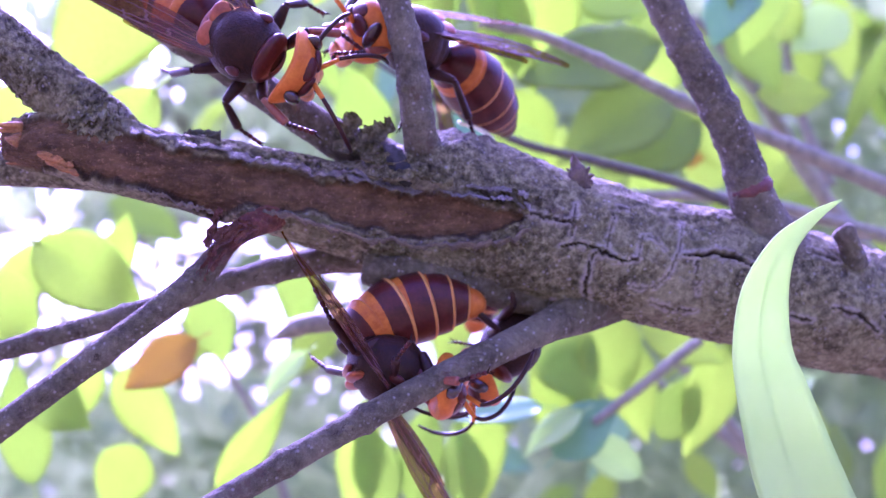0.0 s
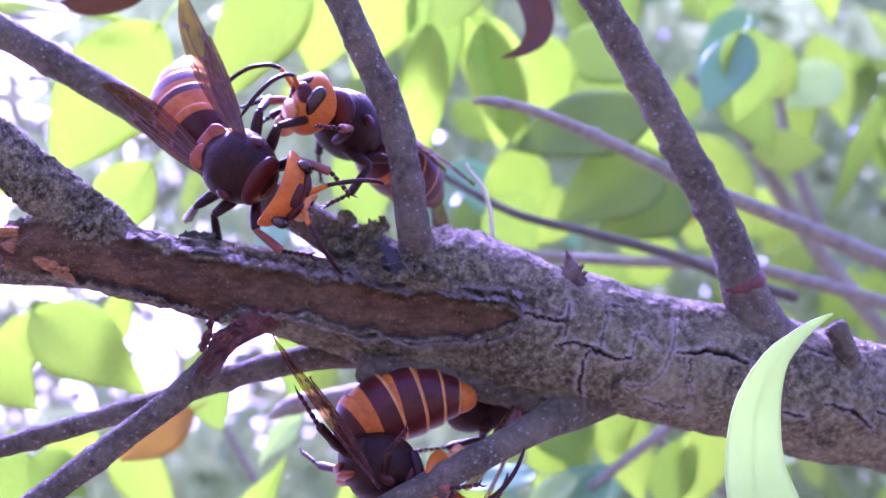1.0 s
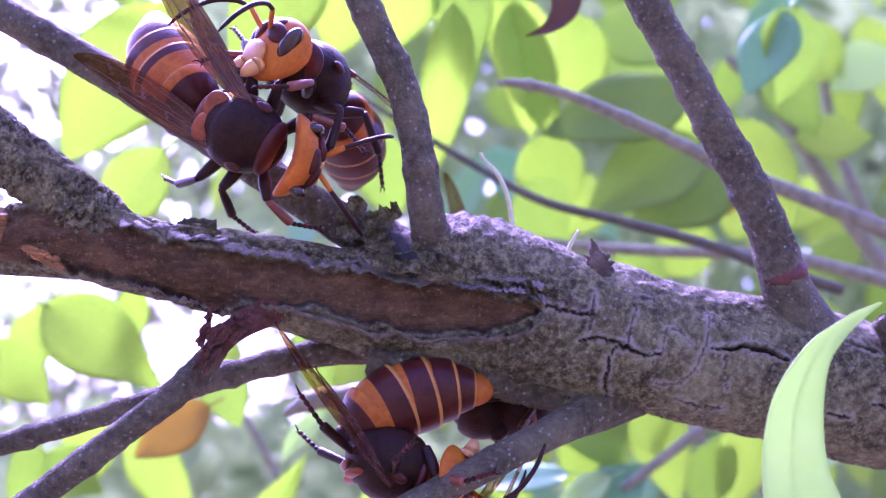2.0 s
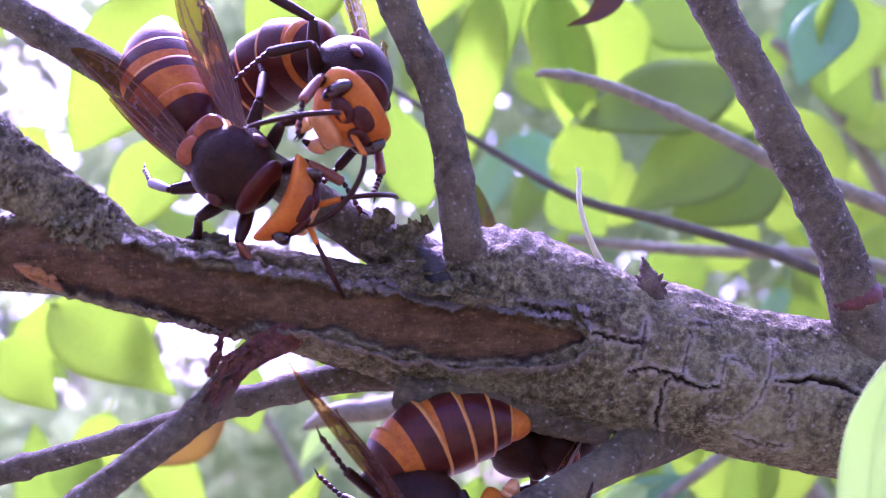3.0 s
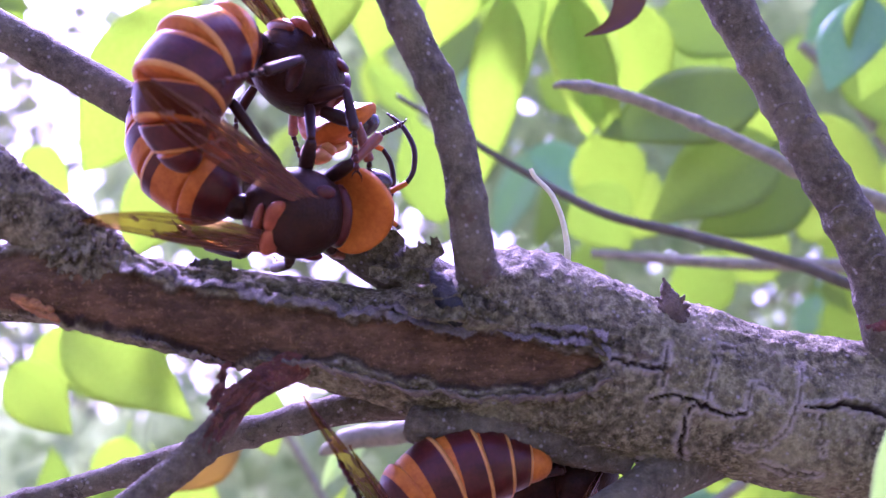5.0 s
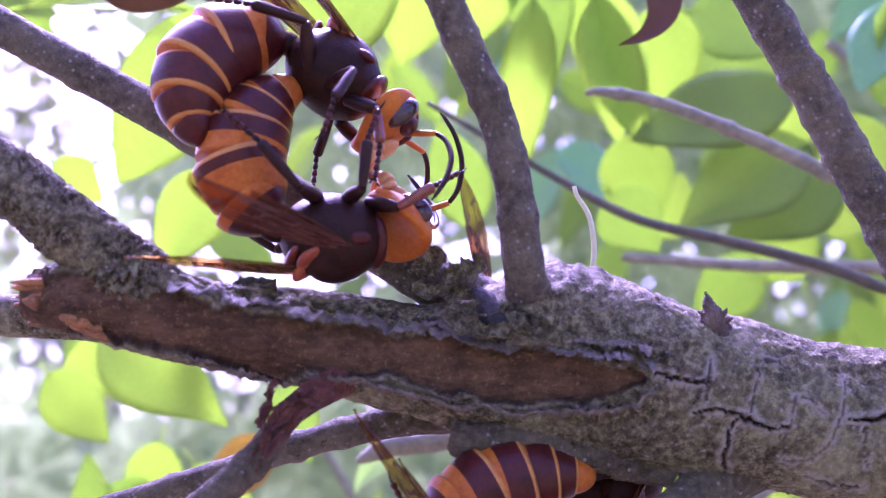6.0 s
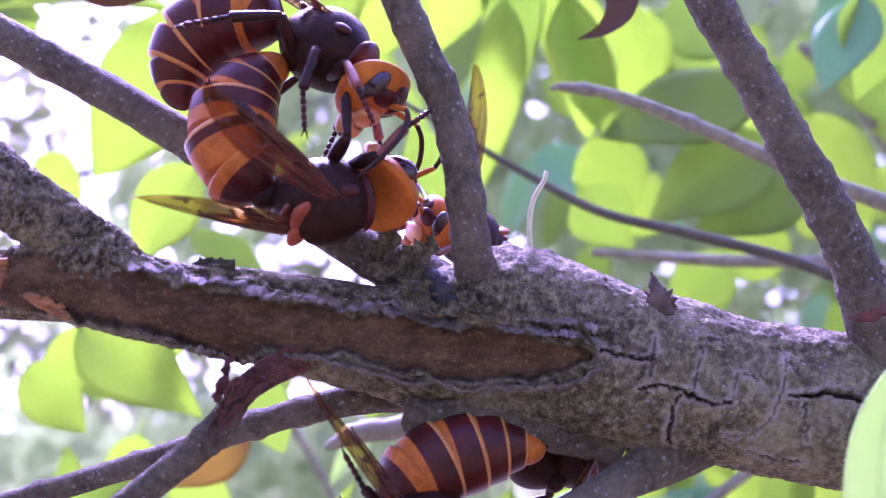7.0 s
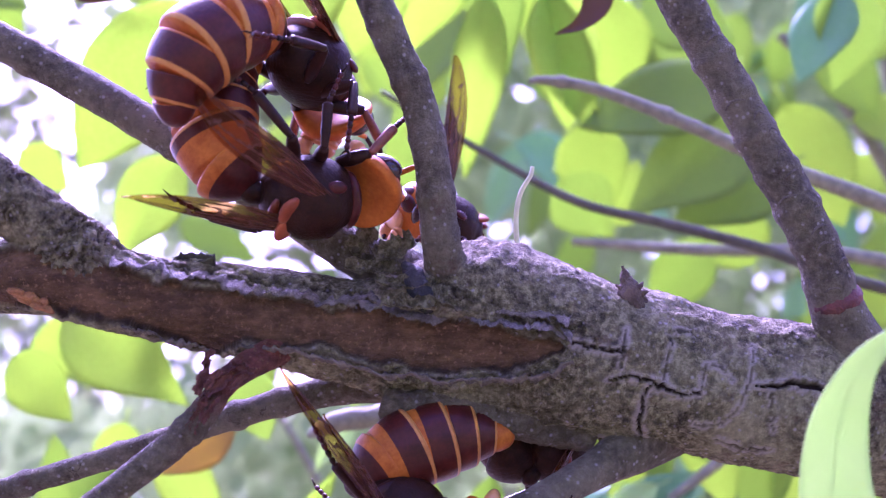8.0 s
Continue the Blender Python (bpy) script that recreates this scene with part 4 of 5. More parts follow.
for row in (
    ("deep", (62.4, 330.0, 59.1), (20.9, 326.0, 48.0), 20, (0.1, -1, 0.5)), ("deep", (66.6, 335.0, 46.1), (32.3, 328.0, 26.7), 24, (-0.2, -1, 0.4)), ("deep", (75.9, 340.0, 37.6), (45.4, 336.0, 23.2), 20, (0, -1, 0.5)),
    ("lime", (15.5, 330.0, 85.8), (18.7, 330.0, 47.0), 18, (0.4, -1, 0)), ("lime", (30.2, 350.0, 85.9), (34.4, 350.0, 53.3), 20, (-0.3, -1, 0.1)), ("green", (39.8, 360.0, 84.8), (66.3, 360.0, 74.2), 22, (0, -1, 0.6)),
    ("blue", (88.2, 330.0, 81.0), (76.0, 326.0, 57.6), 15, (-0.6, -1, 0.2)), ("green", (91.7, 334.0, 83.6), (88.2, 330.0, 55.9), 22, (0.5, -1, 0.2)), ("lime", (81.7, 370.0, 56.3), (98.9, 370.0, 20.1), 22, (0, -1, 0.2)),
    ("lime", (-70.6, 292.0, 75.9), (-97.2, 288.0, 37.4), 24, (0.2, -1, 0.1)), ("lime", (-71.3, 286.0, 39.9), (-88.0, 284.0, 16.9), 17, (-0.2, -1, 0.1)), ("lime", (-123.4, 300.0, 80.7), (-78.6, 298.0, 79.1), 9, (0, -0.6, 1)), ("lime", (-2.3, 320.0, 82.4), (-8.2, 320.0, 34.0), 13, (0.3, -1, 0)), ("lime", (9.1, 330.0, 86.9), (25.9, 328.0, 43.7), 15, (-0.4, -1, 0)), ("green", (-19.6, 340.0, 25.7), (-28.4, 340.0, 55.1), 16, (0.3, -1, 0)), ("lime", (-32.3, 270.0, 86.1), (-52.5, 272.0, 53.4), 20, (-0.2, -1, 0.2)), ("lime", (-27.0, 300.0, 88.3), (-32.9, 300.0, 63.3), 18, (0.3, -1, 0)),
    ("lime", (-13.6, 330.0, 100.3), (-23.3, 330.0, 68.0), 22, (0.2, -1, 0)), ("green", (-2.3, 330.0, 98.7), (1.8, 330.0, 61.6), 16, (-0.3, -1, 0)), ("green", (7.5, 300.0, 94.2), (2.3, 300.0, 76.5), 16, (-0.3, -1, 0.3)),
    ("lime", (-106.3, 300.0, 2.4), (-74.7, 294.0, -17.4), 20, (0.2, -1, 0.4)), ("lime", (-88.6, 310.0, -9.0), (-84.8, 310.0, 10.0), 8, (0.4, -1, 0)), ("lime", (-119.6, 300.0, -7.2), (-103.5, 296.0, -23.0), 14, (0, -1, 0.2)), ("green", (-113.4, 320.0, -39.0), (-97.8, 320.0, -50.0), 14, (0, -1, 0.3)),
    ("rust", (-63.7, 300.0, -23.4), (-83.0, 298.0, -36.3), 12, (0.1, -1, 0.4)), ("green", (-65.9, 310.0, -12.0), (-57.9, 308.0, -30.0), 12, (0.3, -1, 0)), ("lime", (-59.3, 300.0, -63.0), (-38.8, 300.0, -36.6), 10, (0.5, -1, 0.2)), ("lime", (-102.4, 330.0, -28.9), (-107.3, 330.0, -51.5), 14, (0, -1, 0.1)),
    ("green", (-117.0, 330.0, -67.7), (-123.4, 330.0, -32.2), 14, (0, -1, 0)), ("lime", (-83.7, 320.0, -54.7), (-94.6, 320.0, -71.9), 15, (0, -1, 0)),
    ("green", (29.3, 340.0, -21.5), (43.8, 336.0, -45.9), 18, (0, -1, 0.2)), ("lime", (44.3, 340.0, -19.8), (55.9, 340.0, -43.1), 20, (0.2, -1, 0)), ("blue", (27.6, 320.0, -43.7), (2.5, 318.0, -46.6), 9, (0, -0.7, 1)), ("blue", (31.7, 330.0, -59.6), (50.2, 330.0, -41.8), 16, (-0.3, -1, 0.5)),
    ("green", (7.7, 340.0, -76.4), (4.3, 340.0, -49.8), 14, (0.2, -1, 0)), ("green", (-16.1, 350.0, -78.7), (-24.7, 350.0, -51.2), 14, (0, -1, 0)), ("lime", (59.3, 350.0, -22.1), (86.7, 350.0, -34.1), 14, (0, -1, 0.3)), ("green", (68.0, 360.0, -59.8), (78.6, 360.0, -38.6), 14, (0, -1, 0)),
    ("lime", (108.9, 400.0, 53.1), (135.3, 400.0, 54.1), 16, (0, -1, 0.4)), ("green", (146.2, 380.0, 70.9), (130.4, 380.0, 30.9), 9, (0.5, -1, 0)), ("lime", (130.8, 420.0, 78.4), (106.1, 420.0, 94.8), 24, (0, -1, 0.3)), ("pale", (147.2, 420.0, 86.6), (126.7, 420.0, 72.2), 18, (0, -1, 0.4)),
    ("green", (60.7, 380.0, 16.9), (42.0, 380.0, -7.3), 18, (0, -1, 0)), ("lime", (21.6, 380.0, 52.3), (32.7, 380.0, 26.2), 20, (0, -1, 0)), ("lime", (33.6, 390.0, 21.2), (41.2, 390.0, 42.2), 18, (0, -1, 0.2)), ("green", (16.0, 340.0, 35.1), (29.3, 340.0, 18.5), 18, (-0.2, -1, 0.2)),
    ("lime", (77.6, 400.0, 8.0), (65.8, 400.0, 27.6), 20, (0, -1, 0)), ("lime", (101.6, 410.0, 24.3), (83.5, 410.0, 36.3), 20, (0, -1, 0.2)), ("rust", (90.3, 400.0, 41.3), (85.4, 400.0, 27.6), 9, (0, -1, 0)), ("lime", (-129.9, 330.0, 45.4), (-117.0, 330.0, 34.1), 12, (0, -1, 0)),
    ("lime", (36.0, 345.0, -22.0), (30.0, 342.0, -58.0), 15, (0.2, -1, 0)), ("lime", (52.0, 352.0, -24.0), (62.0, 350.0, -60.0), 17, (-0.2, -1, 0.1)), ("pale", (40.0, 330.0, -46.0), (22.0, 328.0, -58.0), 9, (0, -0.8, 0.8)), ("pale", (58.0, 335.0, -66.0), (36.0, 333.0, -52.0), 12, (-0.2, -1, 0.6)),
    ("lime", (12.0, 345.0, -44.0), (9.0, 345.0, -82.0), 15, (0.2, -1, 0)), ("green", (-4.0, 350.0, -48.0), (-10.0, 350.0, -84.0), 14, (-0.2, -1, 0.1)), ("lime", (-24.0, 352.0, -46.0), (-28.0, 350.0, -84.0), 13, (0.3, -1, 0)), ("pale", (-40.0, 340.0, -30.0), (-54.0, 338.0, -44.0), 8, (0, -0.8, 0.7)),
    ("lime", (88.0, 360.0, -30.0), (76.0, 358.0, -66.0), 17, (0.1, -1, 0)), ("green", (100.0, 372.0, -36.0), (112.0, 370.0, -66.0), 15, (0, -1, 0.2)), ("pale", (118.0, 366.0, -40.0), (98.0, 364.0, -52.0), 10, (0, -0.7, 0.9)), ("lime", (-92.0, 325.0, -34.0), (-74.0, 323.0, -58.0), 13, (0.2, -1, 0.1)),
    ("lime", (-112.0, 322.0, 2.0), (-126.0, 320.0, -26.0), 13, (0, -1, 0.1)), ("green", (-44.0, 335.0, -2.0), (-40.0, 333.0, -26.0), 11, (0.3, -1, 0)), ("lime", (70.0, 372.0, 66.0), (64.0, 370.0, 36.0), 16, (0.2, -1, 0)), ("green", (96.0, 385.0, 78.0), (112.0, 383.0, 52.0), 17, (0, -1, 0.2)),
    ("brown", (-75.9, 230.0, 66.6), (-55.6, 230.0, 68.2), 7, (0, -0.5, -1)),
):
    kind, b, t, w, face = row
    put_leaf(grove, kind, b, t, w, face)

# looser leaves further back, thick ahead and to the right, thin to the left
rng = random.Random(11)
rear = thing("rear_bush", "blurred bright green foliage further back", "bush")
count = 0
while count < 230:
    x, z, y = rng.uniform(-260, 380), rng.uniform(-220, 300), rng.uniform(430, 720)
    u = x / y * 430 + 40
    if rng.random() > (0.16 if u < -30 else 0.55 if u < 30 else 1.0) * (0.45 if z / y < -0.05 else 1.0):
        continue
    ln = rng.uniform(32, 52)
    a = rng.uniform(-2.6, -0.4)
    tip = (x + ln * math.cos(a), y + rng.uniform(-14, 14), z + ln * math.sin(a))
    put_leaf(rear, rng.choice(("green", "lime", "lime", "green", "deep", "blue")), (x, y, z), tip, ln * rng.uniform(0.36, 0.5), (rng.uniform(-0.7, 0.7), -1, rng.uniform(-0.2, 0.8)), 0, rng.randrange(3))
    count += 1


def far_leaves(name, count, y0, y1, seed, size, cover, mat=None):
    """Small folded leaves in loose clumps, joined."""
    r = np.random.RandomState(seed)
    verts, faces = [], []
    y = r.uniform(y0, y1, count * 6)
    x, z = r.uniform(-0.55, 0.6, count * 6) * y, r.uniform(-0.42, 0.42, count * 6) * y
    g = value_noise(np.stack([x / y * 7, y / 700, z / y * 7], -1), seed) * 0.6 + value_noise(np.stack([x / y * 17, y / 300, z / y * 17], -1), seed + 3) * 0.4
    keep = np.flatnonzero(g >= cover(x / y, z / y))[:count]
    for x, y, z in np.stack([x, y, z], -1)[keep].tolist():
        ln, w = size * r.uniform(0.7, 1.3), size * r.uniform(0.2, 0.32)
        ax = Vector((r.uniform(-1, 1), r.uniform(-0.5, 0.5), r.uniform(-1.2, 0.3))).normalized()
        sd = ax.cross(Vector((r.uniform(-0.5, 0.5), -1, r.uniform(-0.5, 0.5)))).normalized()
        up = sd.cross(ax)
        o = Vector((x, y, z))
        k = len(verts)
        verts += [o, o + ax * ln * 0.4 + sd * w + up * w * 0.3, o + ax * ln, o + ax * ln * 0.4 - sd * w + up * w * 0.3]
        faces += [(k, k + 1, k + 2), (k, k + 2, k + 3)]
    me = bpy.data.meshes.new(name)
    me.from_pydata([tuple(v * MM) for v in verts], [], faces)
    me.materials.append(mat or LEAF_FAR)
    return me


far = thing("distant_foliage", "out-of-focus foliage of trees far behind", "foliage", kind="stuff")
LEAF_GREY = leaf_material("leaf_far_grey", (0.09, 0.115, 0.07), (0.26, 0.30, 0.19), (0.36, 0.38, 0.30), 0.2)
child("foliage", far_leaves("foliage", 22000, 900, 2600, 5, 42, lambda u, v: 0.445 - 0.36 * u), far)
child("dry_foliage", far_leaves("dry_foliage", 9000, 1300, 3000, 8, 42, lambda u, v: 0.45 + 0.05 * u + 0.25 * v, LEAF_GREY), far)



def leaf_screen_mesh():
    """Large folded leaf clusters, added unseen round and behind the viewer to cut the sky's fill light."""
    r = np.random.RandomState(17)
    verts, faces = [], []
    for _ in range(2300):
        a, e, dist = r.uniform(radians(155), radians(385)), r.uniform(radians(-25), radians(62)), r.uniform(1600, 3600)
        o = Vector((math.cos(a) * math.cos(e), math.sin(a) * math.cos(e), math.sin(e))) * dist
        ln, w = r.uniform(110, 240), r.uniform(40, 80)
        ax = Vector((r.uniform(-1, 1), r.uniform(-1, 1), r.uniform(-1.2, 0.3))).normalized()
        sd = ax.cross(o).normalized()
        up = sd.cross(ax)
        k = len(verts)
        verts += [o, o + ax * ln * 0.4 + sd * w + up * w * 0.3, o + ax * ln, o + ax * ln * 0.4 - sd * w + up * w * 0.3]
        faces += [(k, k + 1, k + 2), (k, k + 2, k + 3)]
    me = bpy.data.meshes.new("leaf_screen")
    me.from_pydata([tuple(v * MM) for v in verts], [], faces)
    me.materials.append(LEAF_DEEP)
    return me


# never in view: added only to dim the light from behind the viewer
leaf_screen = thing("unseen_leaf_screen", "unseen green leaves added round the viewer to block sky light", "foliage", kind="stuff")
child("foliage", leaf_screen_mesh(), leaf_screen)

ground = tagged(new("ground", grid_mesh("ground", np.array([[(x, y, 0.0) for x in np.linspace(-4e5, 4e5, 41)] for y in np.linspace(-4e5, 4e5, 41)], float), SOIL, False, False)), "brown ground under the trees", "ground", kind="structure")


# ---- tendrils ----
def tendril(name, rows, r, label):
    ob = thing(name, label, "tendril")
    child("stem", rough_tube("stem", [(*p, r * (1 - 0.35 * k / (len(rows) - 1))) for k, p in enumerate(rows)], TENDRIL, 0.4, 10, 0.06, seed=81), ob)
    return ob


pale_tendril = tendril("curled_tendril", [(0, 0, 0), (-0.4, -0.2, 3.5), (-1.6, -0.3, 7.5), (-3.6, -0.2, 11.0), (-6.2, 0, 13.2), (-7.0, 0, 14.4)], 0.5, "thin pale green tendril bending over the branch")
short_tendril = tendril("short_tendril", [(0, 0, 0), (0.7, 0, 1.6), (1.9, 0, 3.6)], 0.42, "short pale tendril on the branch")


# ---- hornets ----
def shell(name, sx, sy, sz, mat, n=18, m=26, power=2.0, dent=None, rings=None):
    """A closed rounded body: half sizes sx, sy, sz along x, y, z, its poles on the y axis."""
    a = np.linspace(0, np.pi, n)
    b = np.arange(m) / m * 2 * np.pi
    e = 2.0 / power
    def sg(v):
        return np.sign(v) * np.abs(v) ** e
    ra = np.maximum(np.abs(np.sin(a)) ** e, 0.002)
    pts = np.stack([sx * np.outer(ra, sg(np.cos(b))), np.repeat((sy * sg(np.cos(a)))[:, None], m, 1), sz * np.outer(ra, sg(np.sin(b)))], -1)
    if dent:
        pts = dent(pts)
    fm = None
    if rings:
        fm = np.repeat([rings((a[i] + a[i + 1]) / 2 / np.pi) for i in range(n - 1)], m)
    return grid_mesh(name, pts, mat, True, True, None, fm)


SEG = (4.6, 5.0, 4.6, 3.9, 3.1, 3.4)                 # lengths of the abdomen's segments
RAD = (1.3, 5.5, 6.3, 5.95, 4.75, 3.0, 0.4)            # radius at each joint


def segment_mesh(k, warm):
    """One ring of the abdomen, from its joint backwards along -y: warm front band, dark middle, thin yellow rim."""
    n, m = 17, 36
    u = np.linspace(0, 1, n)
    ln = SEG[k] * (1.14 if k < 5 else 1.0)
    if k == 0:
        r = RAD[0] + (RAD[1] - RAD[0]) * np.sin(u * np.pi / 2) ** 0.8
    elif k == 5:
        r = RAD[5] * np.sqrt(np.maximum(1 - u**1.7, 0.004)) * 0.97
    else:
        r = RAD[k] * 0.94 + (RAD[k + 1] * 1.03 - RAD[k] * 0.94) * u + 0.22 * np.sin(np.pi * u)
    r = r.copy()
    if k < 5:
        r[-1] -= 0.35
    b = np.arange(m) / m * 2 * np.pi
    pts = np.stack([np.outer(r, np.cos(b)), np.repeat((-u * ln)[:, None], m, 1), np.outer(r, np.sin(b)) * 0.93], -1)
    bands = {0: (0.05, 0.62), 1: (0.60, 0.86), 2: (0.44, 0.86), 3: (0.26, 0.87), 4: (0.10, 0.86), 5: (0.02, 0.04)}[k]
    fm = []
    for i in range(n - 1):
        mid = (u[i] + u[i + 1]) / 2
        if k == 0:
            c = 1 if mid < bands[1] or warm < 0.2 else 0
        elif k == 5:
            c = 0 if warm > 0.4 else 1
        else:
            c = 0 if mid < bands[0] * warm else (1 if mid < bands[1] else 2)
        fm += [c] * m
    return grid_mesh("abdomen_segment", pts, [BAND, BROWN, RIM] if warm > 0.2 else [BROWN, CHITIN, RUST], True, True, None, fm)


def limb_tube(name, rows, mat, around=9):
    pts, _ = tube_grid(rows, 0.35, around)
    return grid_mesh(name, pts, mat, True, True)


def leg_mesh(kind):
    """A leg from its root: thigh, shin and jointed foot, for the right side."""
    knees = {"fore": [(0, 0, 0), (3.6, 3.2, 1.2), (5.2, 7.2, -1.8), (4.2, 10.6, -4.6)], "middle": [(0, 0, 0), (5.6, 0.6, 1.8), (8.4, 1.0, -3.6), (9.0, 2.8, -8.2)], "hind": [(0, 0, 0), (5.2, -3.2, 2.0), (7.6, -8.2, -2.8), (8.0, -12.4, -6.8)]}[kind]
    h, k1, k2, ft = [np.array(p, float) for p in knees]
    meshes = [limb_tube("thigh", [(*h, 0.8), (*(h * 0.5 + k1 * 0.5), 1.0), (*(k1 * 0.95), 0.7), (*k1, 0.55)], LEG_DARK),
              limb_tube("shin", [(*k1, 0.5), (*(k1 * 0.6 + k2 * 0.4), 0.68), (*(k2 * 0.95 + k1 * 0.05), 0.72), (*k2, 0.45)], RUST if kind == "fore" else LEG_DARK)]
    for i in range(5):
        a, b = k2 + (ft - k2) * i / 5, k2 + (ft - k2) * (i + 0.92) / 5
        meshes.append(limb_tube("foot", [(*a, 0.28), (*(a * 0.3 + b * 0.7), 0.42), (*b, 0.3)], LEG_DARK if i < 2 else BROWN, 7))
    for s in (-1, 1):
        meshes.append(limb_tube("claw", [(*ft, 0.2), (*(ft + (ft - k2) * 0.1 + np.array([0.4 * s, 0.3 * s, 0])), 0.12), (*(ft + (ft - k2) * 0.16 + np.array([0.5 * s, 0.5 * s, -0.4])), 0.05)], CHITIN, 6))
    return joined("leg", meshes)


def wing_mesh(length, width, seed):
    """A wing from its root along -y, for the right side, softly pleated, with raised veins."""
    n, m = 64, 30
    u, v = np.linspace(0, 1, n), np.linspace(0, 1, m)
    lead = 0.9 * np.sin(np.pi * u * 0.9)
    broad = width * (0.16 + 0.84 * np.sin(np.pi * np.clip(u * 0.72 + 0.08, 0, 1)) ** 1.1) * np.sqrt(np.clip(1 - u**6, 0.01, 1))

    def vein(a, b):
        w = (b < 0.05 * (1 - 0.4 * a)) | (np.abs(b - 0.14 + 0.06 * a) < 0.022) | (np.abs(b - 0.36 + 0.12 * a - 0.05 * np.sin(6 * a)) < 0.018) | (np.abs(b - 0.55 - 0.1 * a + 0.08 * np.sin(5 * a)) < 0.018) | (np.abs(b - 0.74 - 0.16 * a) < 0.018)
        for a0, b0, b1 in ((0.38, 0.1, 0.36), (0.55, 0.3, 0.62), (0.68, 0.05, 0.3), (0.78, 0.5, 0.9)):
            w |= (np.abs(a - a0 - 0.1 * (b - b0)) < 0.009) & (b > b0) & (b < b1)
        return w & (a < 0.93)
    a, b = np.meshgrid(u, v, indexing="ij")
    x = lead[:, None] - broad[:, None] * v[None, :]
    y = np.repeat((-u * length)[:, None], m, 1)
    z = 0.1 * np.sin(b * 9) * a + 0.8 * np.sin(u * 2.4)[:, None] * (0.4 + b) + 0.07 * vein(a, b)
    pts = np.stack([x, y, z], -1)
    ac, bc = np.meshgrid((u[1:] + u[:-1]) / 2, (v[1:] + v[:-1]) / 2, indexing="ij")
    top = vein(ac, bc).astype(int)
    edge = np.zeros((n - 1, 1), int)
    fm = np.concatenate([top, edge, top[:, ::-1], edge], 1).ravel()
    return grid_mesh("wing", np.concatenate([pts, (pts - np.array([0, 0, 0.06]))[:, ::-1]], 1), [MEMBRANE, VEIN], True, False, None, fm)


def head_dent(p):
    x, y, z = p[..., 0], p[..., 1], p[..., 2]
    rho = np.clip((x / 6.3) ** 2 + (z / 5.3) ** 2, 0, 1)
    y = np.where(y < 0, y * 0.6 + 0.6 * (1 - rho), y)              # hollow behind
    y = y - 0.048 * x**2                                # sides swept back
    return np.stack([x * np.where(z < 0, 1 + 0.035 * z, 1 - 0.01 * z), y, z], -1)


def thorax_dent(p):
    x, y, z = p[..., 0], p[..., 1], p[..., 2]
    g = np.exp(-((y + 2.6) / 0.5) ** 2) * 0.35 * (z > 0) + np.exp(-((y - 4.3) / 0.4) ** 2) * 0.25
    k = 1 - g / 5
    return np.stack([x * k * (1 - 0.012 * np.abs(y)), y, z * k - 0.018 * y**2 * (z > 0)], -1)


def at_mesh(me, dx):
    """The mesh, moved dx millimetres to the right."""
    me.transform(Matrix.Translation((dx * MM, 0, 0)))
    return me


MESH = {"thorax": joined("thorax", [shell("core", 5.8, 7.0, 5.7, CHITIN, 30, 40, 2.08, thorax_dent)]),
        "scutellum": joined("scutellum", [at_mesh(shell("lobe", 2.15, 1.7, 0.62, SHIELD, 14, 18, 2.4), 1.75 * s) for s in (-1, 1)]), "collar": shell("collar", 4.3, 1.4, 3.6, BROWN, 14, 28), "tegula": shell("tegula", 0.9, 1.4, 0.6, BROWN, 10, 14), "metanotum": shell("metanotum", 3.0, 1.0, 0.7, RUST, 10, 18),
        "head": shell("head", 6.3, 2.9, 5.3, ORANGE, 26, 40, 2.08, head_dent), "eye": shell("eye", 1.15, 1.7, 2.7, EYE_BLACK, 14, 18), "mask": shell("mask", 2.0, 0.75, 1.5, BROWN, 12, 18),
        "clypeus": shell("clypeus", 2.6, 0.9, 1.9, FACE, 12, 20, 2.4), "waist": shell("waist", 1.7, 2.2, 1.6, CHITIN, 12, 16)}
MESH["mandible"] = joined("mandible", [limb_tube("jaw", [(1.9, 2.6, -3.6, 1.1), (1.9, 3.3, -4.9, 1.15), (1.3, 3.6, -5.9, 0.8), (0.3, 3.7, -6.4, 0.25)], FACE, 12), limb_tube("jaw_tip", [(1.0, 3.75, -6.0, 0.6), (0.2, 3.9, -6.5, 0.25)], CHITIN, 8)])
MESH["antenna"] = joined("antenna", [limb_tube("scape", [(0, 0, 0, 0.38), (0.9, 1.6, 1.2, 0.42), (1.7, 3.0, 2.2, 0.36)], ORANGE, 8), limb_tube("flagellum", [(1.7, 3.0, 2.2, 0.33), (2.6, 5.0, 1.9, 0.36), (3.7, 7.6, 0.2, 0.38), (4.4, 9.6, -2.6, 0.36), (4.6, 10.6, -5.2, 0.28), (4.6, 10.9, -6.4, 0.12)], LEG_DARK, 8)])
SEGMENTS = {w: [segment_mesh(k, w) for k in range(6)] for w in (1.0, 0.5, 0.3, 0.1)}
LEGS = {k: leg_mesh(k) for k in ("fore", "middle", "hind")}
FORE = wing_mesh(29.0, 4.5, 1)
HIND = wing_mesh(19.5, 3.2, 2)
MIRROR = Matrix.Diagonal((-1, 1, 1, 1))


def at(x, y, z, rx=0, ry=0, rz=0):
    return pose(x * MM, y * MM, z * MM, rx, ry, rz)


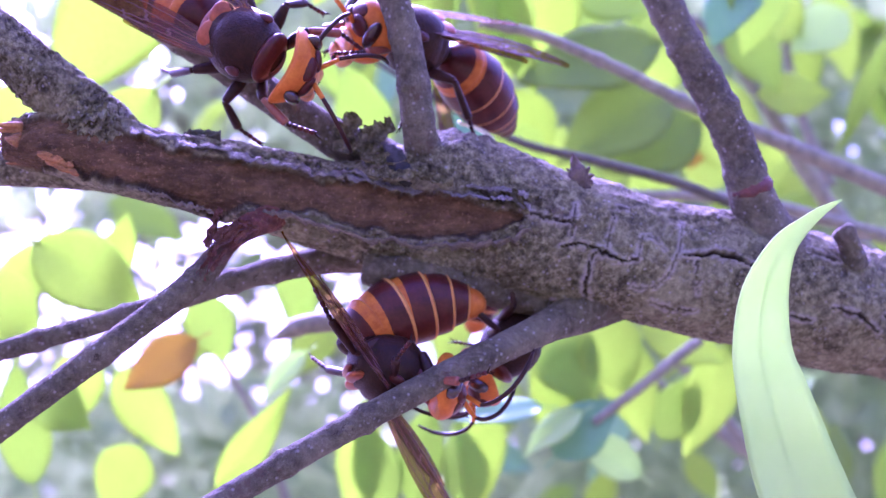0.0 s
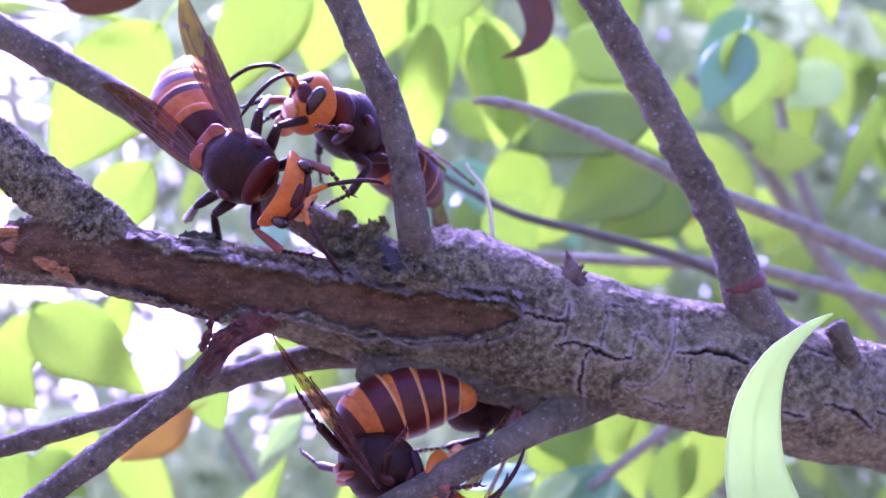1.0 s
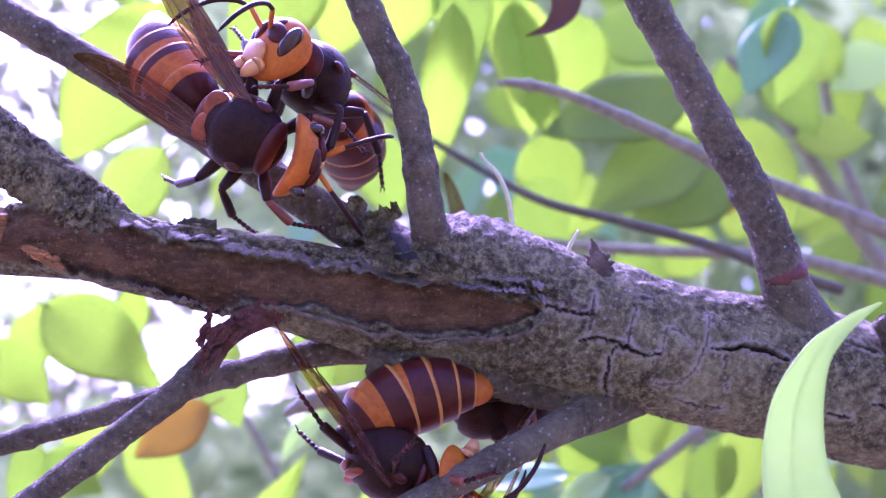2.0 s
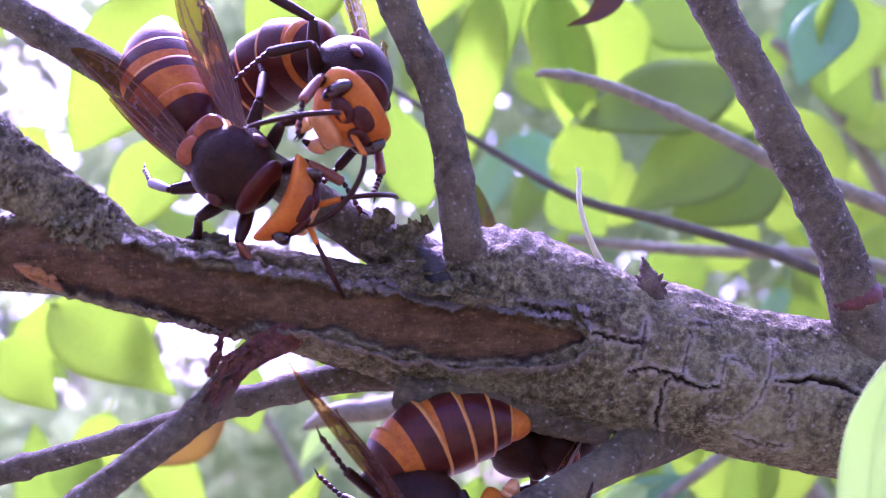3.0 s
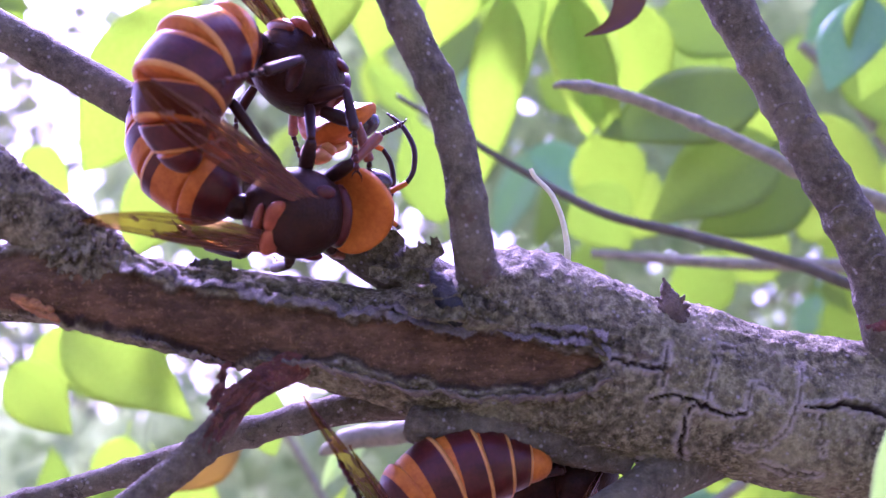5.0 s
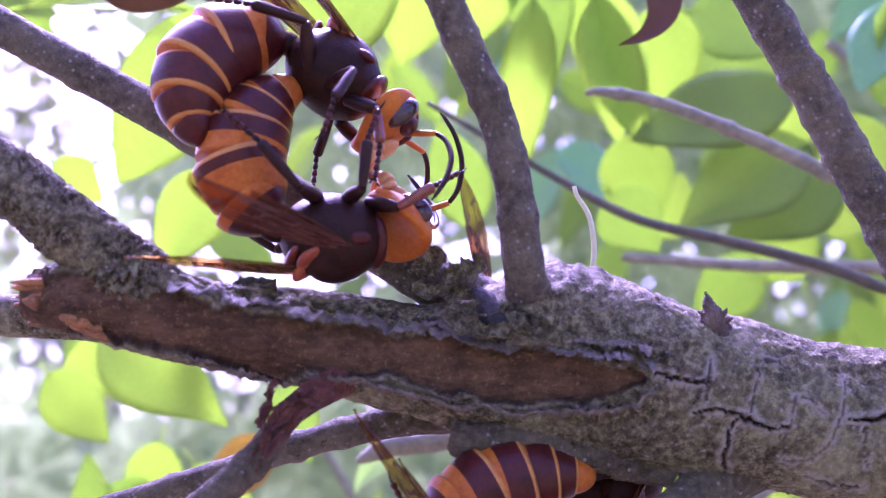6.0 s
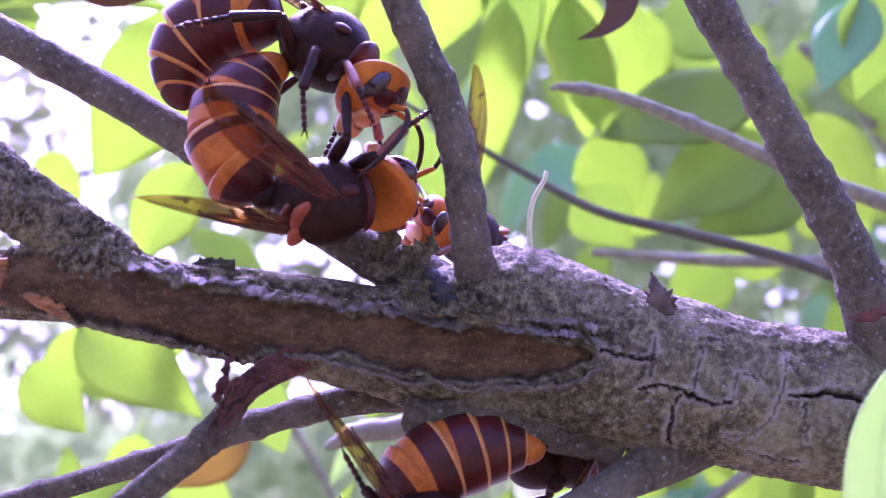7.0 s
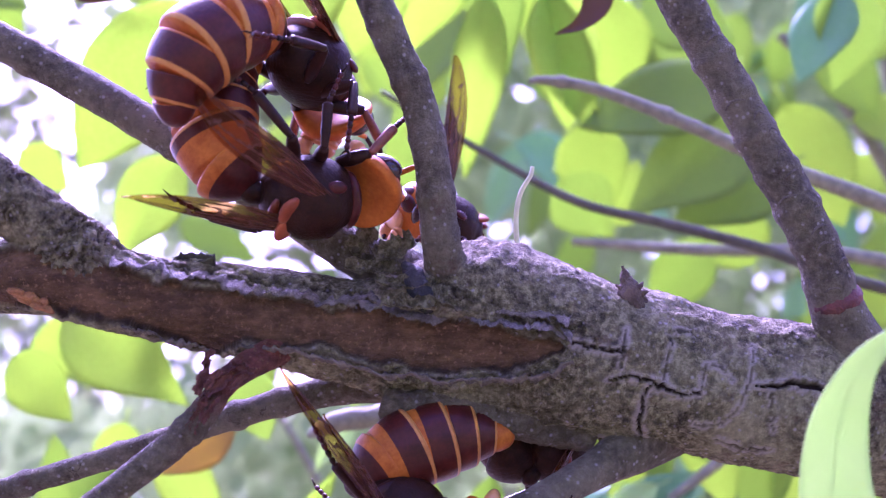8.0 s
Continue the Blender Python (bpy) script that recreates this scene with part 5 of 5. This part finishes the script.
class Hornet:
    """A giant hornet: thorax at its origin, head to +y, back to +z."""

    def __init__(self, label, size=1.0, splay=28, lift=8, warm=1.0):
        self.root = thing("giant_hornet", label, "hornet", "hornets on the branch")
        self.root.scale = (size, size, size)
        self.size = size
        t = child("thorax", MESH["thorax"], self.root)
        child("scutellum", MESH["scutellum"], t, "rusty brown plate", at(0, -3.6, 3.95, -30))
        child("metanotum", MESH["metanotum"], t, "rusty brown plate", at(0, -5.4, 3.1, -42))
        child("collar", MESH["collar"], t, "", at(0, 5.3, 0.2, -8))
        child("waist", MESH["waist"], t, "", at(0, -7.2, -0.8))
        for s in (-1, 1):
            child("tegula", MESH["tegula"], t, "", at(4.75 * s, 2.4, 2.5, 0, 40 * s, 0))
        self.head = child("head", MESH["head"], self.root, "broad orange head")
        for s in (-1, 1):
            flip = Matrix.Identity(4) if s > 0 else MIRROR
            child("eye", MESH["eye"], self.head, "glossy dark brown eye", at(4.15 * s, 0.7, 0.9, -8, 12 * s, -25 * s))
            child("mandible", MESH["mandible"], self.head, "", at(0, -0.6, 0.2) @ flip)
            child("antenna", MESH["antenna"], self.head, "", flip @ at(1.0, 2.9, 1.3, 0, 0, -12))
            child("eye_patch", MESH["mask"], self.head, "dark brown mark", at(2.2 * s, 2.45, 1.5, 0, 25 * s, -22 * s))
        child("crown_spot", MESH["mask"], self.head, "dark brown mark", at(0, 1.9, 3.4, 42))
        child("clypeus", MESH["clypeus"], self.head, "yellow face plate", at(0, 2.75, -2.2, -10))
        self.rings = [child("abdomen_segment", SEGMENTS[warm][k], self.root) for k in range(6)]
        self.wings, self.legs = [], []
        for s in (-1, 1):
            for name, me, z, extra in (("forewing", FORE, 3.4, 0), ("hindwing", HIND, 2.9, 3)):
                w = child(name, me, self.root)
                self.wings.append((w, s, z, extra))
            for kind, y in (("fore", 4.0), ("middle", 1.0), ("hind", -2.0)):
                self.legs.append((child("leg", LEGS[kind], self.root), s, kind, y))
        self.splay, self.lift = splay, lift

    def move(self, rows, wing_turns=None, leg_swing=0.0, seed=0, spread=0.0):
        """rows: seconds, place, turn, then degrees: curl of the abdomen, sway, nod and turn of the head, bend at the waist, swing of the wings."""
        walk(self.root, [(r[0], placed(*r[1:7])) for r in rows])
        self.root.scale = (self.size,) * 3
        walk(self.head, [(r[0], at(0, 5.6, -0.4, 0, 0, r[10]) @ at(0, 0, 0, -0.7 * r[9]) @ at(0, 3.9, -0.3, -0.3 * r[9])) for r in rows])
        share = (0.20, 0.18, 0.18, 0.16, 0.14, 0.14)
        chains = [[] for _ in range(6)]
        for r in rows:
            m = at(0, -7.6, -1.0, r[11])
            for k in range(6):
                m = m @ at(0, 0, 0, r[7] * share[k], 0, r[8] * share[k])
                chains[k].append((r[0], m.copy()))
                m = m @ at(0, -SEG[k], 0)
        for ring, keys in zip(self.rings, chains):
            walk(ring, keys)
        g = random.Random(seed)
        for leg, s, kind, y in self.legs:
            keys = []
            for r in rows:
                a = [g.uniform(-1, 1) * leg_swing for _ in range(3)]
                m = at(3.2 * s, y, -3.6, a[0], a[1] - spread * s, a[2])
                keys.append((r[0], m))
            if s < 0:
                leg.scale = (-1, 1, 1)
            walk(leg, keys)
        for wing, s, z, extra in self.wings:
            keys = []
            for r in rows:
                m = at(4.0 * s, 2.0 - extra * 0.25, z, extra * 0.3 - self.lift, 0, s * (self.splay + extra) + 0.4 * r[8] + r[12])
                if wing_turns:
                    back, up = -Vector(wing_turns[s][0]).normalized(), Vector(wing_turns[s][1])
                    up = (up - back * up.dot(back)).normalized()
                    m = at(4.0 * s, 2.0 - extra * 0.25, z) @ Matrix((back.cross(up), back, up)).transposed().to_4x4() @ at(0, 0, 0, 0, 0, s * extra)
                keys.append((r[0], m))
            if s < 0:
                wing.scale = (-1, 1, 1)
            walk(wing, keys)


VICTIM = Hornet("orange-headed giant hornet with dark banded abdomen, gripped on the branch", 1.06, 12, 4)
RIVAL = Hornet("giant hornet with an orange head climbing over another hornet", 1.06, 8, 6, 0.3)
HANGER = Hornet("giant hornet curled up under the branch, banded abdomen raised", 1.04, 50, 15, 0.5)
LURKER = Hornet("dark giant hornet clinging under the branch fork", 0.95, 10, 4, 0.1)
ARRIVAL = Hornet("giant hornet climbing up behind the upright twig", 0.9, 20, 45, 0.5)

VICTIM_ROWS = [
    (0.00, -32.5, 188.8, 33.5, -63, 58, -173, 14, -19, 26, 11, 14, 0),
    (0.50, -30.2, 189.3, 36.6, -63, 58, -173, 14, -19, 26, 11, 14, 0),
    (1.00, -32.7, 188.4, 30.4, -65, 57, 179, 14, -44, 26, 10, 14, 0),
    (1.50, -34.5, 188.4, 30.5, -61, 51, -171, 14, -52, 26, 7, 16, 0),
    (2.00, -32.3, 188.5, 32.8, -78, 61, 178, 14, -40, 26, 12, 14, 0),
    (2.20, -32.8, 188.5, 29.9, -77, 65, 177, 14, -55, 26, 17, 11, 0),
    (2.75, -34.6, 188.4, 29.2, -70, 57, -176, 22, -48, 26, 14, 8, 0),
    (3.30, -36.5, 188.3, 28.5, -65, 49, -171, 22, -42, 26, 10, 0, 0),
    (3.50, -36.2, 188.4, 27.6, -65, 49, -170, 22, -43, 26, 9, -1, 0),
    (4.00, -32.9, 188.8, 25.9, -107, 68, 174, 5, -67, 40, 10, 20, 0),
    (4.20, -28.9, 188.8, 27.9, -163, 79, 121, 17, -74, 40, 6, 20, 0),
    (4.50, -26.8, 188.7, 25.9, -173, 78, 117, 45, -64, 40, 1, 16, 0),
    (4.70, -27.0, 188.8, 26.0, -173, 68, 121, 67, -38, 40, -1, 21, 0),
    (5.25, -27.6, 188.8, 25.5, -174, 51, 117, 90, -43, 50, -1, 26, -12),
    (5.80, -28.2, 188.8, 25.0, -174, 34, 114, 114, -48, 44, -1, 31, -12),
    (6.00, -28.4, 188.8, 24.9, -176, 29, 114, 129, -40, 47, -2, 24, -12),
    (6.50, -24.4, 188.6, 26.7, -179, 35, 114, 124, -57, 44, -3, 27, -12),
    (7.00, -23.6, 188.6, 27.3, 180, 41, 113, 118, -58, 40, -2, 30, -12),
    (7.50, -23.2, 188.7, 26.5, -176, 40, 117, 111, -55, 41, -2, 32, -12),
    (8.00, -22.4, 188.8, 27.3, -178, 41, 117, 112, -51, 42, -2, 28, -12),
]
RIVAL_ROWS = [
    (0.00, -5.4, 204.0, 37.0, 8, -36, 128, 18, -7, 8, -6, 14, 0),
    (0.25, -9.3, 203.7, 38.7, 28, -12, 91, 18, -6, -6, 5, 14, 0),
    (0.50, -13.2, 203.3, 40.4, 31, 18, 63, 24, -10, -20, 16, -4, 0),
    (0.80, -16.2, 203.1, 35.5, 21, 25, 54, 30, -20, -14, 11, -6, 0),
    (0.90, -16.0, 203.2, 37.2, 34, -3, 98, 26, -16, 2, -8, -12, 0),
    (1.00, -15.8, 203.3, 38.9, 23, -32, 143, 22, -13, 19, -28, -17, 0),
    (1.30, -15.3, 203.9, 32.8, 28, -25, 159, -57, 24, 16, -9, -4, 0),
    (1.50, -15.3, 205.6, 32.2, 30, -36, 157, -63, 26, 18, -13, -10, 0),
    (1.70, -20.2, 200.1, 42.3, 22, -55, 136, 35, -7, -5, -11, 4, 0),
    (2.00, -22.6, 197.7, 42.5, 21, -23, 154, 40, 16, 0, -25, -8, 0),
    (2.20, -19.2, 197.3, 39.9, 32, -43, 155, 20, 4, 38, -24, -3, 0),
    (2.75, -19.8, 196.4, 41.2, -22, -52, -146, 78, -18, 38, -16, 3, 0),
    (3.30, -20.4, 195.4, 42.5, -60, -28, -103, 135, -40, 38, -7, 9, 0),
    (3.50, -19.3, 195.4, 41.5, -59, -25, -103, 150, -27, 50, -1, 6, 0),
    (3.70, -24.9, 195.2, 42.6, -46, -30, -123, 100, -17, 7, -6, 15, 0),
    (3.85, -23.8, 194.0, 42.8, -9, -42, -176, 90, -3, 15, -2, 35, 0),
    (4.00, -23.9, 193.5, 41.6, 22, -20, 149, 85, -5, 20, -15, 55, 0),
    (4.20, -36.3, 193.9, 48.2, -10, -14, 163, 99, 32, -13, -37, -1, 0),
    (4.40, -39.1, 194.0, 45.5, -16, -12, 162, 67, 31, -16, -27, 10, 0),
    (4.50, -40.3, 193.9, 45.4, -8, -9, 159, 47, 32, -4, -35, 4, 0),
    (4.57, -36.2, 194.1, 45.4, -23, -8, -145, 83, 31, 11, -28, 1, 0),
    (4.63, -32.1, 194.2, 45.3, -31, 5, -92, 120, 30, 25, -21, -1, 0),
    (4.70, -28.0, 194.4, 45.3, -25, 19, -37, 156, 29, 40, -14, -4, 0),
    (5.25, -28.1, 194.5, 46.2, -34, -3, -56, 136, 42, 28, 0, 5, 0),
    (5.80, -28.2, 194.6, 47.2, -35, -26, -74, 117, 56, 16, 14, 14, 0),
    (6.00, -29.0, 195.6, 48.0, -42, -19, -69, 151, 16, 13, 2, 8, 0),
    (6.50, -24.5, 196.0, 49.7, -30, -19, -80, 178, -1, 34, 8, -27, 0),
    (7.00, -23.7, 195.0, 49.6, -31, -12, -95, 181, -2, 35, 0, -33, 0),
    (7.50, -23.4, 194.6, 49.2, -37, -10, -95, 171, -3, 36, 1, -18, 0),
    (8.00, -23.2, 195.5, 46.9, -33, 10, -32, 141, -19, 22, 17, -6, 0),
]
HANGER_ROWS = [
    (0.00, -9.1, 190.0, -19.8, -152, 25, 97, 60, 0, 20, 0, 102, 0),
    (1.00, -9.7, 190.0, -19.2, -152, 24, 97, 60, 0, 20, 0, 102, 0),
    (2.00, -9.8, 190.0, -18.2, -152, 24, 99, 60, 0, 20, 0, 102, 0),
    (3.50, -9.1, 190.0, -19.5, -156, 26, 98, 60, 0, 20, 0, 102, 0),
    (4.50, -9.3, 190.0, -19.9, -153, 26, 100, 60, 0, 20, 0, 102, 0),
    (7.00, -9.3, 190.0, -18.8, -151, 25, 102, 60, 0, 20, 0, 102, 0),
    (8.00, -10.0, 190.0, -18.4, -151, 26, 102, 60, 0, 20, 0, 102, 0),
]
LURKER_ROWS = [
    (0.00, 12.1, 204.0, -16.9, -121, -23, -98, 10, 0, 10, 0, 0, 0),
    (0.40, 11.9, 205.0, -14.5, -126, -23, -96, 10, 0, 10, 0, 0, 0),
    (0.60, 12.2, 206.0, -13.1, -122, 24, -123, 37, 0, 7, 0, 33, 0),
    (0.80, 12.5, 207.0, -11.6, -161, 64, -179, 63, 0, 3, 0, 65, 0),
    (1.00, 12.8, 208.0, -10.1, 120, 43, 88, 90, 0, 0, 0, 98, 0),
    (2.00, 11.5, 208.0, -11.2, 120, 43, 90, 90, 0, 0, 0, 98, 0),
    (3.50, 11.7, 208.0, -12.3, 120, 45, 90, 90, 0, 0, 0, 98, 0),
    (4.50, 11.0, 208.0, -13.4, 120, 45, 91, 90, 0, 0, 0, 98, 0),
    (7.00, 12.2, 208.0, -10.8, 122, 44, 94, 90, 0, 0, 0, 98, 0),
    (8.00, 12.3, 208.0, -11.7, 122, 45, 94, 90, 0, 0, 0, 98, 0),
]
ARRIVAL_ROWS = [
    (0.00, 5.3, 236.0, 5.9, 11, -11, 134, 20, 0, 10, 0, 70, 0),
    (4.50, 2.7, 236.0, -1.7, 12, -9, 137, 20, 0, 10, 0, 70, 0),
    (6.20, -7.7, 232.0, 9.5, 12, -11, 139, 20, 0, 10, 0, 70, 0),
    (6.50, -5.8, 222.0, 23.1, 27, -16, 126, 30, 0, 10, 0, 70, 0),
    (7.00, -5.3, 222.0, 21.9, 26, -17, 126, 40, 0, 15, 0, 70, 0),
    (7.50, -4.8, 222.0, 21.6, 27, -16, 126, 40, 0, 15, 0, 70, 0),
    (8.00, -4.8, 221.0, 22.9, 27, -16, 126, 40, 0, 15, 0, 70, 0),
]


def motions():
    VICTIM.move(VICTIM_ROWS, None, 14, 1)
    RIVAL.move(RIVAL_ROWS, None, 16, 2)
    HANGER.move(HANGER_ROWS, {-1: ((-0.43, -0.84, -0.33), (-0.68, 0.47, -0.56)), 1: ((0.61, 0.72, 0.34), (-0.9, 0.43, 0.03))}, 8, 3, 55)
    LURKER.move(LURKER_ROWS, None, 8, 4)
    ARRIVAL.move(ARRIVAL_ROWS, {-1: ((0.21, -0.84, -0.51), (-0.96, -0.11, 0.28)), 1: ((0.4, 0.22, 0.89), (-0.97, 0.06, 0.23))}, 8, 5)
    foot = Matrix.Translation(Vector(TWIG_FOOT) * MM)          # the hornets push the twig aside a little
    walk(upright_twig, [(t, foot @ pose(dx * MM, 0, 0, 0, a, 0) @ foot.inverted()) for t, a, dx in TWIG_ROWS])
    walk(pale_tendril, [(t, placed(x, y, z, rx, ry, rz)) for t, x, y, z, rx, ry, rz in TENDRIL_ROWS])
    walk(near_leaf, [(t, placed(x, y, z)) for t, x, y, z in LEAF_ROWS])
    walk(short_tendril, [(t, placed(x, y, z, rx, ry, rz)) for t, x, y, z, rx, ry, rz in SHORT_ROWS])


TWIG_FOOT = (-2.5, 199.0, 14.7)
TWIG_ROWS = [(0.0, 0.0, 0.0), (4.7, 0.0, 0.0), (5.8, 1.6, 1.0), (7.0, 1.9, 0.6), (7.5, 2.2, -0.4), (8.0, 2.8, -0.3)]
TENDRIL_ROWS = [(0.0, 10.0, 207, 17.0, -60, 0, 0), (1.0, 9.6, 207, 17.0, 0, 10, 0), (1.5, 9.6, 207, 16.5, 0, -4, 0), (2.2, 10, 207, 16, 0, 10, 0), (3.5, 21, 207, 14.0, 0, 40, 180), (4.0, 11.5, 207, 15.5, 0, 25, 180), (4.5, 10.5, 207, 18.0, 0, 0, 0),
                (5.8, 6.5, 207, 16.0, 0, 20, 0), (6.5, 6.0, 207, 16.0, 0, 12, 0), (7.0, 5.8, 207, 16.0, 0, 20, 180), (8.0, 7.6, 207, 16.0, 0, 20, 180)]
SHORT_ROWS = [(0.0, 19.0, 204, 10.0, -80, 0, 0), (1.0, 19.0, 204, 10.0, -60, 0, 0), (1.5, 18.5, 204, 15.0, 0, 0, 0), (2.2, 19, 204, 14.0, 0, 0, 0), (3.5, 20, 204, 12.0, -40, 0, 0), (4.0, 21, 204, 13.0, 0, 5, 0), (4.5, 20, 204, 11.0, -60, 0, 0), (8.0, 20, 204, 10.0, -80, 0, 0)]
LEAF_ROWS = [(0.0, 0, 0, 0), (1.0, 0, 0, -0.2), (2.2, 0, 0, 0.6), (3.5, -0.8, 0, 5.5), (4.5, -0.8, 0, 5.0), (6.5, -0.8, 0, 5.5), (8.0, -1.2, 0, 5.2)]
motions()
